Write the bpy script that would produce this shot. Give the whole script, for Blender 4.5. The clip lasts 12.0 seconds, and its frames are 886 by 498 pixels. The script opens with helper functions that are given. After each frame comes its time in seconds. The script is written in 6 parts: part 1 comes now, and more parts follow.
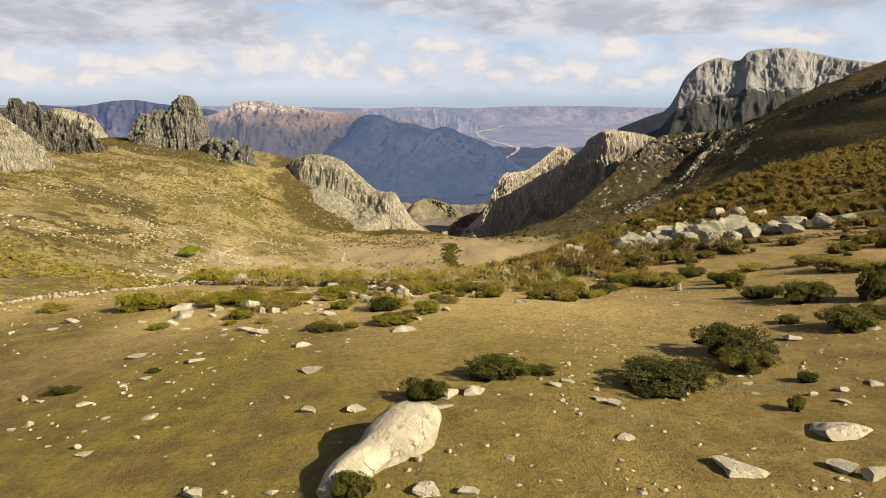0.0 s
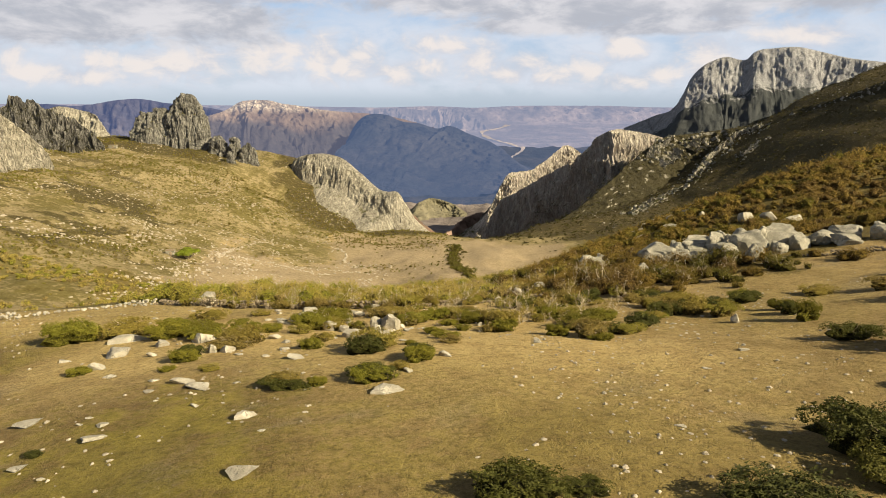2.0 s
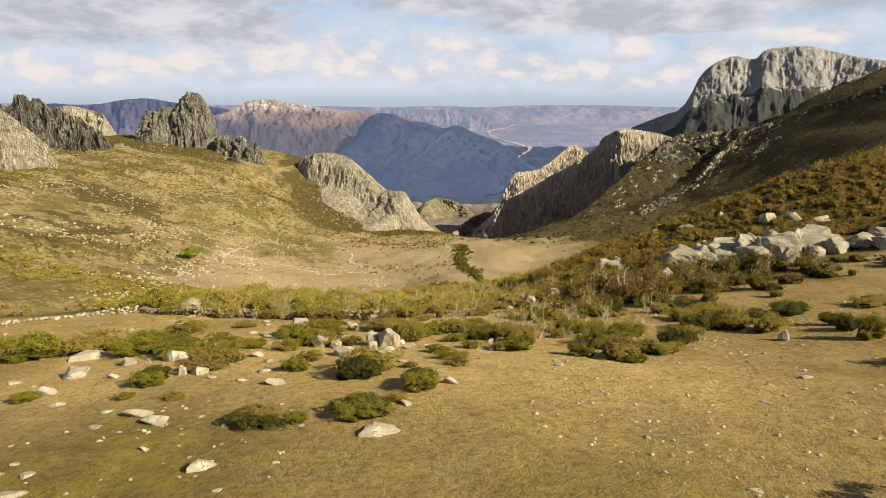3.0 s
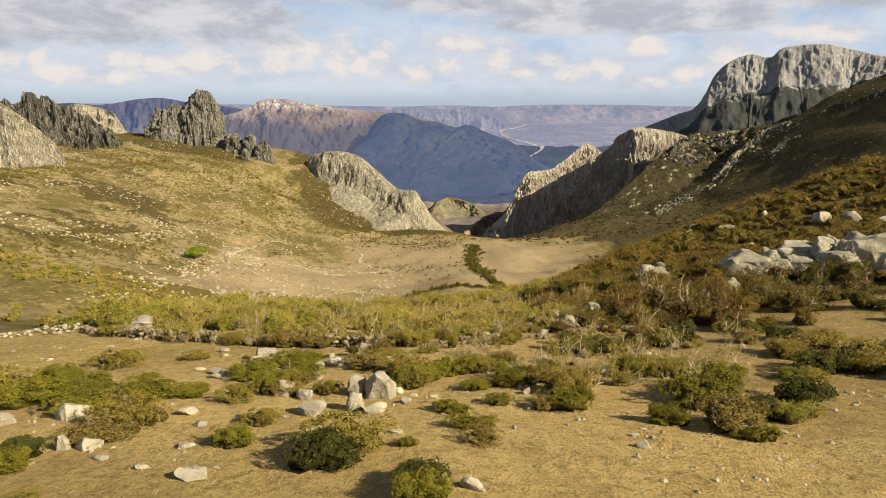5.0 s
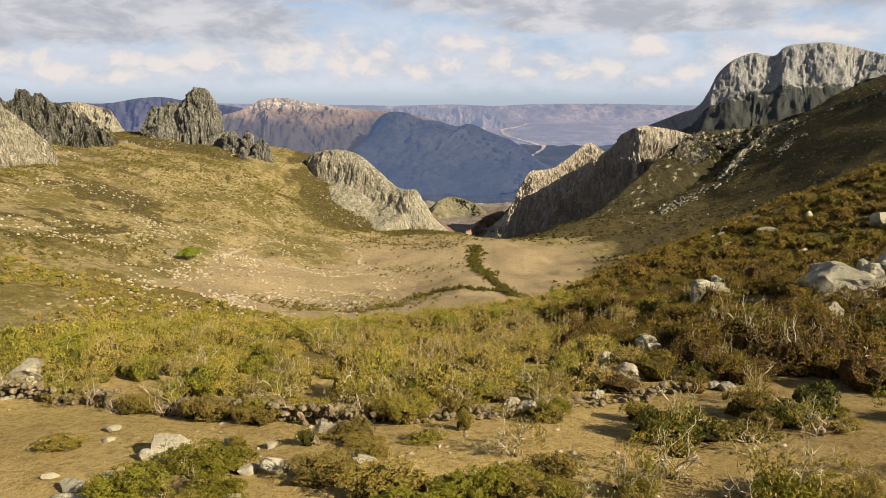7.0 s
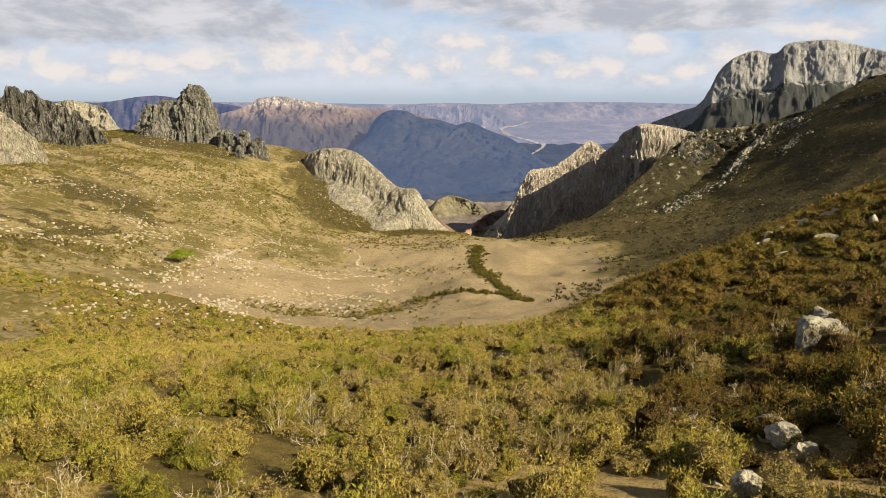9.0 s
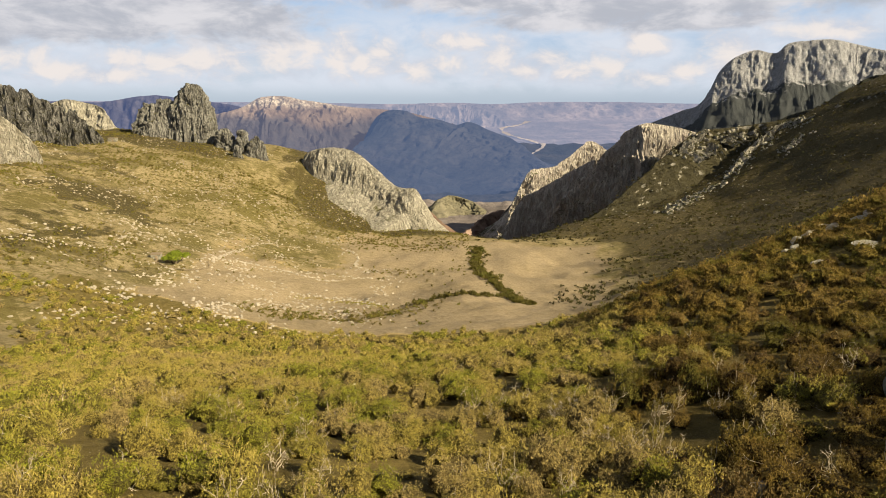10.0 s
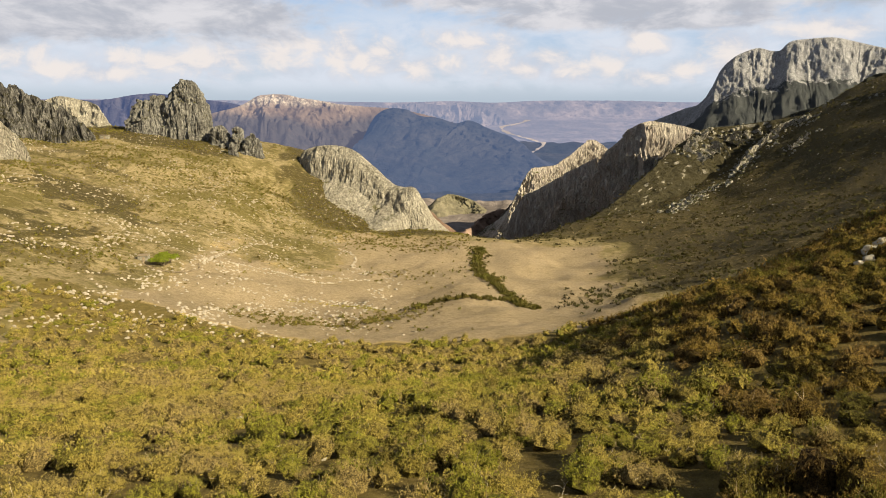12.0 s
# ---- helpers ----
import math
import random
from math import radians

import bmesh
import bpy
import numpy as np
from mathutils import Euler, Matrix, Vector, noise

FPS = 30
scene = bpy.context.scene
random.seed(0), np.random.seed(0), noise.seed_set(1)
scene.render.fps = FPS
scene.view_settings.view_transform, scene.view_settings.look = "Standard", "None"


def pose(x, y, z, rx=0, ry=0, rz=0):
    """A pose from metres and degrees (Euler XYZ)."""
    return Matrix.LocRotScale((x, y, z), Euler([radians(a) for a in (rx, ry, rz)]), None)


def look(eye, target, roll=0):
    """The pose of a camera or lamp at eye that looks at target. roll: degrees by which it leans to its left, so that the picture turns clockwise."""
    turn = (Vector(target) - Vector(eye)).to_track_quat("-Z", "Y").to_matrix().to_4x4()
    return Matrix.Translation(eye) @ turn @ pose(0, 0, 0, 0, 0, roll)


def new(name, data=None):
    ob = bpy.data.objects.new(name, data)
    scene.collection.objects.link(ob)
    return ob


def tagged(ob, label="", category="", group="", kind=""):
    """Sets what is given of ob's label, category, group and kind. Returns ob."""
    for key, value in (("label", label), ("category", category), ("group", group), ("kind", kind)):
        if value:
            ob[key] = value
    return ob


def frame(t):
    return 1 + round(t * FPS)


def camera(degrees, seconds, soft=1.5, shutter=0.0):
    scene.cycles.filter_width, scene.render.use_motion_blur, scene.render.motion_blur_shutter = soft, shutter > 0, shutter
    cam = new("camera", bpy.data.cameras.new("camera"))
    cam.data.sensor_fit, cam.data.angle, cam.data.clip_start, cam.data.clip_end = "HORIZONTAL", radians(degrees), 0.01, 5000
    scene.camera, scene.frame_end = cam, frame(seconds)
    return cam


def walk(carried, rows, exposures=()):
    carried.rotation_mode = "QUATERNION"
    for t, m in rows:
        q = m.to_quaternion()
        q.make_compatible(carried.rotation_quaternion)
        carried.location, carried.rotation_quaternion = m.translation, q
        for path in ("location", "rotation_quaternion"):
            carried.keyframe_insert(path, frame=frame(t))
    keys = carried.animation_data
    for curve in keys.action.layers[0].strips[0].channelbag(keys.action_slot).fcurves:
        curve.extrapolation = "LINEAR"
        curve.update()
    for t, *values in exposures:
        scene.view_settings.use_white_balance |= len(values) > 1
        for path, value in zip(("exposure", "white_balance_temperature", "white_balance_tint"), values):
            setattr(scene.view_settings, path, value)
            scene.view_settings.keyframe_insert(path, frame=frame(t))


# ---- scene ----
cam = camera(68.0, 12.0, 0.65)
PATH = [
    (0, pose(-0.000, 0.000, 12.000, 77.622, -0.039, -0.000)),
    (0.5, pose(0.075, 1.758, 11.924, 77.617, -0.064, 0.007)),
    (1, pose(0.151, 3.518, 11.844, 77.628, -0.086, 0.014)),
    (1.5, pose(0.205, 5.258, 11.673, 77.604, -0.103, 0.137)),
    (2, pose(0.235, 7.002, 11.436, 77.581, -0.114, 0.412)),
    (2.5, pose(0.248, 8.776, 11.175, 77.567, -0.119, 0.714)),
    (3, pose(0.237, 10.581, 10.888, 77.549, -0.121, 1.001)),
    (5, pose(-0.003, 18.293, 9.454, 77.518, -0.092, 1.997)),
    (5.5, pose(-0.098, 20.364, 9.107, 77.500, -0.085, 2.100)),
    (6, pose(-0.190, 22.477, 8.772, 77.489, -0.081, 2.113)),
    (6.5, pose(-0.295, 24.645, 8.462, 77.473, -0.078, 2.104)),
    (7, pose(-0.419, 26.848, 8.175, 77.464, -0.075, 2.107)),
    (9, pose(-1.325, 36.075, 7.167, 77.351, -0.018, 2.050)),
    (9.5, pose(-1.482, 38.535, 6.943, 77.351, -0.026, 2.049)),
    (10, pose(-1.626, 41.007, 6.704, 77.341, -0.037, 2.036)),
    (10.5, pose(-1.774, 43.490, 6.421, 77.311, -0.047, 2.039)),
    (11, pose(-1.920, 45.985, 6.098, 77.276, -0.059, 2.031)),
    (11.5, pose(-2.063, 48.494, 5.756, 77.258, -0.074, 2.029)),
    (12, pose(-2.204, 51.000, 5.396, 77.231, -0.091, 2.016)),
]
walk(cam, PATH, [(0, 1.13), (3, 1.12), (5, 1.08), (7, 1.05), (9, 1.10), (12, 1.13)])

# ---- sky, sun ----
SUN_AZ, SUN_EL = 119.0, 31.0          # degrees clockwise from straight ahead, degrees up
sun_dir = Vector((math.sin(radians(SUN_AZ)) * math.cos(radians(SUN_EL)),
                  math.cos(radians(SUN_AZ)) * math.cos(radians(SUN_EL)), math.sin(radians(SUN_EL))))
sun = new("sun", bpy.data.lights.new("sun", "SUN"))
sun.data.energy, sun.data.angle, sun.data.color = 5.0, radians(0.6), (1.0, 0.87, 0.60)
sun.matrix_world = look(sun_dir * 800, (0, 0, 0))


class Nodes:
    """Short hand for node trees."""

    def __init__(self, tree):
        self.tree = tree
        tree.nodes.clear()

    def add(self, kind, **sets):
        n = self.tree.nodes.new(kind)
        for key, value in sets.items():
            if key == "op":
                n.operation = value
            elif key == "blend":
                n.data_type, n.blend_type = "RGBA", value
            elif key == "dims":
                n.noise_dimensions = value
        return n

    def put(self, socket, value):
        if value is None:
            return
        if isinstance(value, bpy.types.NodeSocket):
            self.tree.links.new(value, socket)
        else:
            socket.default_value = value

    def math(self, op, a, b=None, c=None, clamp=False):
        n = self.add("ShaderNodeMath", op=op)
        n.use_clamp = clamp
        for i, v in enumerate((a, b, c)):
            self.put(n.inputs[i], v)
        return n.outputs[0]

    def vmath(self, op, a, b=None):
        n = self.add("ShaderNodeVectorMath", op=op)
        self.put(n.inputs[0], a)
        if op == "SCALE":
            self.put(n.inputs["Scale"], b)
        else:
            self.put(n.inputs[1], b)
        return n.outputs["Value"] if op in ("DOT_PRODUCT", "LENGTH") else n.outputs[0]

    def mix(self, fac, a, b, blend="MIX"):
        n = self.add("ShaderNodeMix", blend=blend)
        self.put(n.inputs[0], fac)
        for s, v in ((n.inputs[6], a), (n.inputs[7], b)):
            self.put(s, (*v, 1.0) if isinstance(v, tuple) and len(v) == 3 else v)
        return n.outputs[2]

    def noise(self, vec, scale, detail=4.0, rough=0.55, distort=0.0):
        n = self.add("ShaderNodeTexNoise")
        self.put(n.inputs["Vector"], vec)
        for key, v in (("Scale", scale), ("Detail", detail), ("Roughness", rough), ("Distortion", distort)):
            n.inputs[key].default_value = v
        return n.outputs["Fac"]

    def voronoi(self, vec, scale, feature="F1"):
        n = self.add("ShaderNodeTexVoronoi")
        n.feature = feature
        self.put(n.inputs["Vector"], vec)
        n.inputs["Scale"].default_value = scale
        return n.outputs["Distance"]

    def ramp(self, fac, lo, hi, a=0.0, b=1.0):
        n = self.add("ShaderNodeMapRange")
        n.interpolation_type = "SMOOTHSTEP"
        self.put(n.inputs["Value"], fac)
        for i, v in enumerate((lo, hi, a, b)):
            n.inputs[1 + i].default_value = v
        return n.outputs[0]

    def scaled(self, vec, x, y, z):
        return self.vmath("MULTIPLY", vec, (x, y, z))


world = bpy.data.worlds.new("World")
scene.world = world
world.use_nodes = True
w = Nodes(world.node_tree)
sky = w.add("ShaderNodeTexSky")
sky.sky_type, sky.sun_disc = "NISHITA", False
sky.sun_elevation, sky.sun_rotation = radians(SUN_EL), radians(SUN_AZ)
sky.altitude, sky.dust_density, sky.ozone_density = 600, 1.2, 2.0
coords = w.add("ShaderNodeTexCoord").outputs["Generated"]
sep = w.add("ShaderNodeSeparateXYZ")
w.put(sep.inputs[0], coords)
azim = w.math("ARCTAN2", sep.outputs[0], sep.outputs[1])
elev = w.math("ARCSINE", sep.outputs[2])
comb = w.add("ShaderNodeCombineXYZ")
w.put(comb.inputs[0], azim)
w.put(comb.inputs[1], elev)
dome = comb.outputs[0]


def cloud(az, el, wide, tall):
    """Density of one soft cloud: 1 in its middle, falling to 0 at its rim (degrees)."""
    u = w.math("MULTIPLY", w.math("SUBTRACT", azim, radians(az)), 1 / radians(wide))
    v = w.math("MULTIPLY", w.math("SUBTRACT", elev, radians(el)), 1 / radians(tall))
    return w.math("SUBTRACT", 1.0, w.math("SQRT", w.math("ADD", w.math("MULTIPLY", u, u), w.math("MULTIPLY", v, v))))


def sum_of(rows):
    total = cloud(*rows[0])
    for r in rows[1:]:
        total = w.math("SMOOTH_MAX", total, cloud(*r), 0.25)
    return total


DECK = [(-33, 7.6, 15, 2.3), (-22, 6.6, 9, 1.9), (-31, 5.6, 13, 1.2), (-40, 4.6, 7, 1.3), (-15, 8.8, 6, 1.0), (2, 8.4, 9, 1.3), (12, 7.6, 12, 1.7), (24, 8.2, 13, 1.8), (8, 6.4, 7, 0.8), (17, 6.0, 6, 0.6), (-62, 9, 26, 4), (60, 9, 26, 4)]
PUFFS = [(-35.5, 3.4, 3.0, 1.4), (-31, 2.2, 2.4, 0.8), (-25, 3.0, 3.6, 1.2), (-21, 3.2, 3.4, 1.3), (-15.5, 3.7, 2.4, 1.6), (-13.2, 4.2, 1.6, 1.2), (-10.6, 3.7, 1.5, 1.8), (-8.6, 3.0, 1.6, 1.1), (-7.2, 3.9, 1.4, 1.5), (-4.2, 2.6, 1.6, 0.9), (-2.0, 3.0, 1.5, 1.0),
         (-0.4, 4.8, 2.4, 0.9), (2.6, 3.4, 1.5, 1.8), (5.0, 2.5, 1.6, 0.8), (6.6, 3.2, 1.5, 0.9), (9.0, 2.4, 2.2, 0.9), (11.2, 2.8, 1.6, 1.2), (14.4, 4.6, 1.3, 1.1), (15.0, 1.9, 1.6, 0.7), (17.2, 2.3, 1.4, 0.8), (21.0, 3.8, 1.8, 1.6), (27, 5.0, 2.6, 1.0), (-27.5, 2.0, 3, 0.7)]
n_big = w.noise(w.scaled(dome, 9.0, 20.0, 1.0), 1.0, 6.0, 0.58, 0.35)
n_fine = w.noise(w.scaled(dome, 42.0, 60.0, 1.0), 1.0, 6.0, 0.6, 0.3)
wob = w.math("ADD", w.math("MULTIPLY", w.math("SUBTRACT", n_big, 0.5), 1.7), w.math("MULTIPLY", w.math("SUBTRACT", n_fine, 0.5), 0.9))
deck_d = w.math("ADD", w.math("ADD", sum_of(DECK), 0.12), wob)
lump = w.noise(w.scaled(dome, 26.0, 34.0, 1.0), 1.0, 7.0, 0.62, 0.6)
puff_d = w.math("ADD", w.math("SUBTRACT", sum_of([(a, e, u * 1.35, v * 1.05) for a, e, u, v in PUFFS]), 0.12), w.math("ADD", w.math("MULTIPLY", wob, 0.35), w.math("MULTIPLY", w.math("SUBTRACT", lump, 0.5), 2.6)))
deck_fac = w.math("MAXIMUM", w.ramp(deck_d, -0.30, 0.45), w.math("MULTIPLY", w.ramp(elev, 0.20, 0.34), 0.85))
puff_fac = w.ramp(puff_d, -0.60, 0.70)
veil = w.math("MULTIPLY", w.ramp(n_big, 0.2, 0.6), w.math("MULTIPLY", w.ramp(elev, 0.0, 0.03), w.ramp(elev, 0.16, 0.09)))
shade = w.noise(w.scaled(dome, 11.0, 30.0, 1.0), 1.0, 6.0, 0.6, 0.3)
puff_col = w.mix(w.ramp(w.math("ADD", shade, w.math("MULTIPLY", puff_d, 0.35)), 0.38, 0.78), (0.58, 0.61, 0.69), (0.86, 0.79, 0.75))
deck_low = w.mix(w.ramp(shade, 0.36, 0.66), (0.47, 0.49, 0.55), (0.72, 0.71, 0.74))
# Overhead, out of view, the deck is added and dimmed to cut fill light.
deck_col = w.mix(w.ramp(elev, 0.18, 0.4), deck_low, w.mix(w.ramp(shade, 0.36, 0.66), (0.10, 0.10, 0.11), (0.20, 0.195, 0.19)))
base = w.vmath("SCALE", sky.outputs[0], 0.085)
clear = w.mix(0.75, base, w.mix(w.ramp(elev, 0.0, 0.13), (0.53, 0.63, 0.76), (0.44, 0.61, 0.86)))
col = w.mix(w.math("MULTIPLY", veil, 0.95), clear, (0.69, 0.735, 0.82))
col = w.mix(w.math("MULTIPLY", puff_fac, 0.92), col, puff_col)
col = w.mix(deck_fac, col, deck_col)
bg = w.add("ShaderNodeBackground")
w.put(bg.inputs[0], col)
bg.inputs[1].default_value = 0.472
w.put(w.add("ShaderNodeOutputWorld").inputs[0], bg.outputs[0])


# ---- noise on arrays ----
def lattice(ix, iy, iz, seed):
    h = (ix * 374761393 + iy * 668265263 + iz * 2147483647 + seed * 1274126177) & 0xFFFFFFFF
    h = ((h ^ (h >> 13)) * 1274126177) & 0xFFFFFFFF
    h = ((h ^ (h >> 16)) * 2246822519) & 0xFFFFFFFF
    return ((h ^ (h >> 15)) & 0xFFFFFF) / 0xFFFFFF


def vnoise(x, y, z=None, seed=0):
    """Smooth value noise, 0 to 1."""
    x, y = np.asarray(x, float), np.asarray(y, float)
    z = np.zeros_like(x) if z is None else np.asarray(z, float)
    fx, fy, fz = np.floor(x), np.floor(y), np.floor(z)
    ix, iy, iz = fx.astype(np.int64), fy.astype(np.int64), fz.astype(np.int64)
    u, v, t = (d * d * d * (d * (d * 6 - 15) + 10) for d in (x - fx, y - fy, z - fz))
    total = 0
    for a, wa in ((0, 1 - u), (1, u)):
        for b, wb in ((0, 1 - v), (1, v)):
            for c, wc in ((0, 1 - t), (1, t)):
                total = total + wa * wb * wc * lattice(ix + a, iy + b, iz + c, seed)
    return total


def fbm(x, y, z=None, octaves=4, gain=0.5, seed=0):
    """Fractal noise, about -1 to 1."""
    z = np.zeros_like(np.asarray(x, float)) if z is None else z
    total, amp, norm = 0, 1.0, 0.0
    for k in range(octaves):
        s = 2.03 ** k
        total = total + amp * (vnoise(x * s + k * 17.3, y * s - k * 9.1, z * s + k * 5.7, seed + k) * 2 - 1)
        norm += amp
        amp *= gain
    return total / norm * 1.6


def ridged(x, y, z=None, octaves=4, seed=0):
    z = np.zeros_like(np.asarray(x, float)) if z is None else z
    total, amp, norm = 0, 1.0, 0.0
    for k in range(octaves):
        s = 2.1 ** k
        n = 1 - np.abs(vnoise(x * s, y * s, z * s, seed + 31 * k) * 2 - 1)
        total = total + amp * n * n
        norm += amp
        amp *= 0.5
    return total / norm


def step(a, b, v):
    t = np.clip((v - a) / (b - a), 0, 1)
    return t * t * (3 - 2 * t)


def spline(ts, vs, t):
    """Smooth curve through values vs at ts (cubic, end values held)."""
    ts, vs = np.asarray(ts, float), np.asarray(vs, float)
    t = np.clip(t, ts[0], ts[-1])
    i = np.clip(np.searchsorted(ts, t, side="right") - 1, 0, len(ts) - 2)
    h = np.diff(ts)
    d = np.diff(vs, axis=0) / (h if vs.ndim == 1 else h[:, None])
    m = np.zeros_like(vs)
    m[1:-1] = (d[:-1] + d[1:]) / 2
    m[0], m[-1] = d[0], d[-1]
    u = (t - ts[i]) / h[i]
    k = h[i]
    if vs.ndim > 1:
        u, k = u[:, None], k[:, None]
    return ((1 + 2 * u) * (1 - u) ** 2 * vs[i] + u * (1 - u) ** 2 * k * m[i]
            + u * u * (3 - 2 * u) * vs[i + 1] + u * u * (u - 1) * k * m[i + 1])


# ---- materials ----
def material(name):
    m = bpy.data.materials.new(name)
    m.use_nodes = True
    return m, Nodes(m.node_tree)


def finish(n, colour, rough=0.9, bump=None, strength=0.4, distance=0.05, spec=0.25, haze_glow=None, trans=0.0):
    out, b = n.add("ShaderNodeOutputMaterial"), n.add("ShaderNodeBsdfPrincipled")
    n.put(b.inputs["Base Color"], (*colour, 1.0) if isinstance(colour, tuple) else colour)
    n.put(b.inputs["Roughness"], rough)
    b.inputs["Specular IOR Level"].default_value = spec
    if haze_glow:
        b.inputs["Emission Color"].default_value = (*haze_glow[0], 1)
        b.inputs["Emission Strength"].default_value = haze_glow[1]
    if bump is not None:
        bn = n.add("ShaderNodeBump")
        bn.inputs["Strength"].default_value, bn.inputs["Distance"].default_value = strength, distance
        n.put(bn.inputs["Height"], bump)
        n.put(b.inputs["Normal"], bn.outputs[0])
    n.put(out.inputs[0], b.outputs[0])


def place(n):
    return n.add("ShaderNodeNewGeometry").outputs["Position"]


def attribute(n, name):
    a = n.add("ShaderNodeAttribute")
    a.attribute_name = name
    return a.outputs["Fac"]


def up_share(n):
    s = n.add("ShaderNodeSeparateXYZ")
    n.put(s.inputs[0], n.add("ShaderNodeNewGeometry").outputs["Normal"])
    return s.outputs[2]


def ground_material():
    m, n = material("ground_soil")
    p = place(n)
    big, mid, fine = n.noise(p, 0.06, 5), n.noise(p, 0.9, 6, 0.6), n.noise(p, 14.0, 5, 0.65)
    tuft = n.noise(p, 4.5, 6, 0.7)
    speck = n.noise(p, 32.0, 3, 0.7)
    soil = n.mix(n.ramp(mid, 0.3, 0.72), (0.155, 0.104, 0.042), (0.270, 0.188, 0.084))
    grass = n.mix(n.ramp(mid, 0.3, 0.7), (0.150, 0.124, 0.020), (0.262, 0.212, 0.040))
    sand = n.mix(n.ramp(mid, 0.3, 0.7), (0.41, 0.290, 0.118), (0.56, 0.412, 0.185))
    field = n.mix(n.ramp(mid, 0.3, 0.7), (0.29, 0.22, 0.135), (0.38, 0.295, 0.185))
    hill = n.mix(n.ramp(mid, 0.3, 0.7), (0.225, 0.175, 0.085), (0.345, 0.275, 0.150))
    # Scrub soil is darkened to stand for shade between the shrubs.
    scrub = n.mix(n.ramp(mid, 0.3, 0.7), (0.095, 0.072, 0.020), (0.185, 0.138, 0.044))
    heath = n.mix(n.ramp(mid, 0.3, 0.7), (0.032, 0.027, 0.012), (0.066, 0.053, 0.022))
    stone = n.mix(n.ramp(fine, 0.3, 0.7), (0.30, 0.26, 0.20), (0.55, 0.49, 0.40))
    patch = n.ramp(n.math("ADD", n.math("MULTIPLY", big, 0.45), n.math("ADD", n.math("MULTIPLY", mid, 0.3), n.math("MULTIPLY", tuft, 0.25))), 0.44, 0.56)
    col = n.mix(attribute(n, "sand"), soil, sand)
    gravel = n.math("MULTIPLY", n.ramp(n.noise(p, 0.28, 5, 0.6), 0.54, 0.66), n.math("SUBTRACT", 1.0, attribute(n, "sand")))
    col = n.mix(n.math("MULTIPLY", gravel, 0.55), col, n.mix(n.ramp(speck, 0.4, 0.62), (0.15, 0.125, 0.09), (0.36, 0.32, 0.25)))
    col = n.mix(n.math("MULTIPLY", attribute(n, "green"), patch), col, grass)
    blend = n.math("SUBTRACT", n.math("MULTIPLY", n.math("ADD", tuft, n.noise(p, 0.12, 5)), 1.0), 0.5)
    for key, tone in (("hill", hill), ("scrub", scrub), ("field", field), ("heath", heath)):
        a = n.math("ADD", attribute(n, key), n.math("MULTIPLY", n.math("SUBTRACT", blend, 0.5), 0.6))
        col = n.mix(n.ramp(a, 0.35, 0.65), col, tone)
    olive = n.ramp(n.math("ADD", n.math("MULTIPLY", n.noise(p, 0.05, 7, 0.66), 0.65), n.math("MULTIPLY", n.noise(p, 0.35, 5, 0.7), 0.35)), 0.47, 0.54, 0.0, 0.88)
    col = n.mix(n.math("MULTIPLY", n.math("MULTIPLY", olive, attribute(n, "hill")), n.math("SUBTRACT", 1.0, attribute(n, "heath"))), col, n.mix(n.ramp(tuft, 0.35, 0.65), (0.075, 0.065, 0.016), (0.160, 0.134, 0.034)))
    mott = n.noise(p, 0.035, 6, 0.65)
    col = n.mix(n.ramp(mott, 0.35, 0.68, 0.0, 0.35), col, n.mix(0.5, col, (0.10, 0.075, 0.02)))
    clump = n.noise(p, 0.33, 6, 0.72)
    knob = n.noise(p, 1.1, 4, 0.7)
    open_land = n.math("MAXIMUM", attribute(n, "hill"), n.math("MULTIPLY", attribute(n, "field"), 0.35))
    col = n.mix(n.math("MULTIPLY", open_land, n.ramp(clump, 0.50, 0.66, 0.0, 0.85)), col, (0.085, 0.065, 0.018))
    col = n.mix(n.math("MULTIPLY", open_land, n.ramp(clump, 0.44, 0.34, 0.0, 0.55)), col, (0.40, 0.31, 0.18))
    col = n.mix(n.math("MULTIPLY", open_land, n.ramp(knob, 0.54, 0.62, 0.0, 0.6)), col, (0.075, 0.06, 0.018))
    col = n.mix(n.ramp(tuft, 0.42, 0.72, 0.0, 0.62), col, n.mix(0.75, col, (0.05, 0.035, 0.012)))
    col = n.mix(n.ramp(fine, 0.48, 0.70, 0.0, 0.75), col, n.mix(0.7, col, (0.045, 0.03, 0.012)))
    col = n.mix(n.ramp(speck, 0.58, 0.70, 0.0, 0.65), col, (0.34, 0.28, 0.17))
    peb = n.ramp(n.voronoi(p, 3.2), 0.10, 0.06)
    peb = n.math("MULTIPLY", peb, n.ramp(n.noise(p, 0.35, 3), 0.5, 0.62))
    col = n.mix(n.math("MULTIPLY", peb, attribute(n, "stony")), col, stone)
    h = n.math("ADD", n.math("ADD", n.math("MULTIPLY", fine, 0.5), n.math("MULTIPLY", tuft, 0.8)), n.math("ADD", n.math("MULTIPLY", speck, 0.15), n.math("MULTIPLY", peb, 0.6)))
    finish(n, col, 0.95, h, 1.0, 0.15, 0.1)
    return m


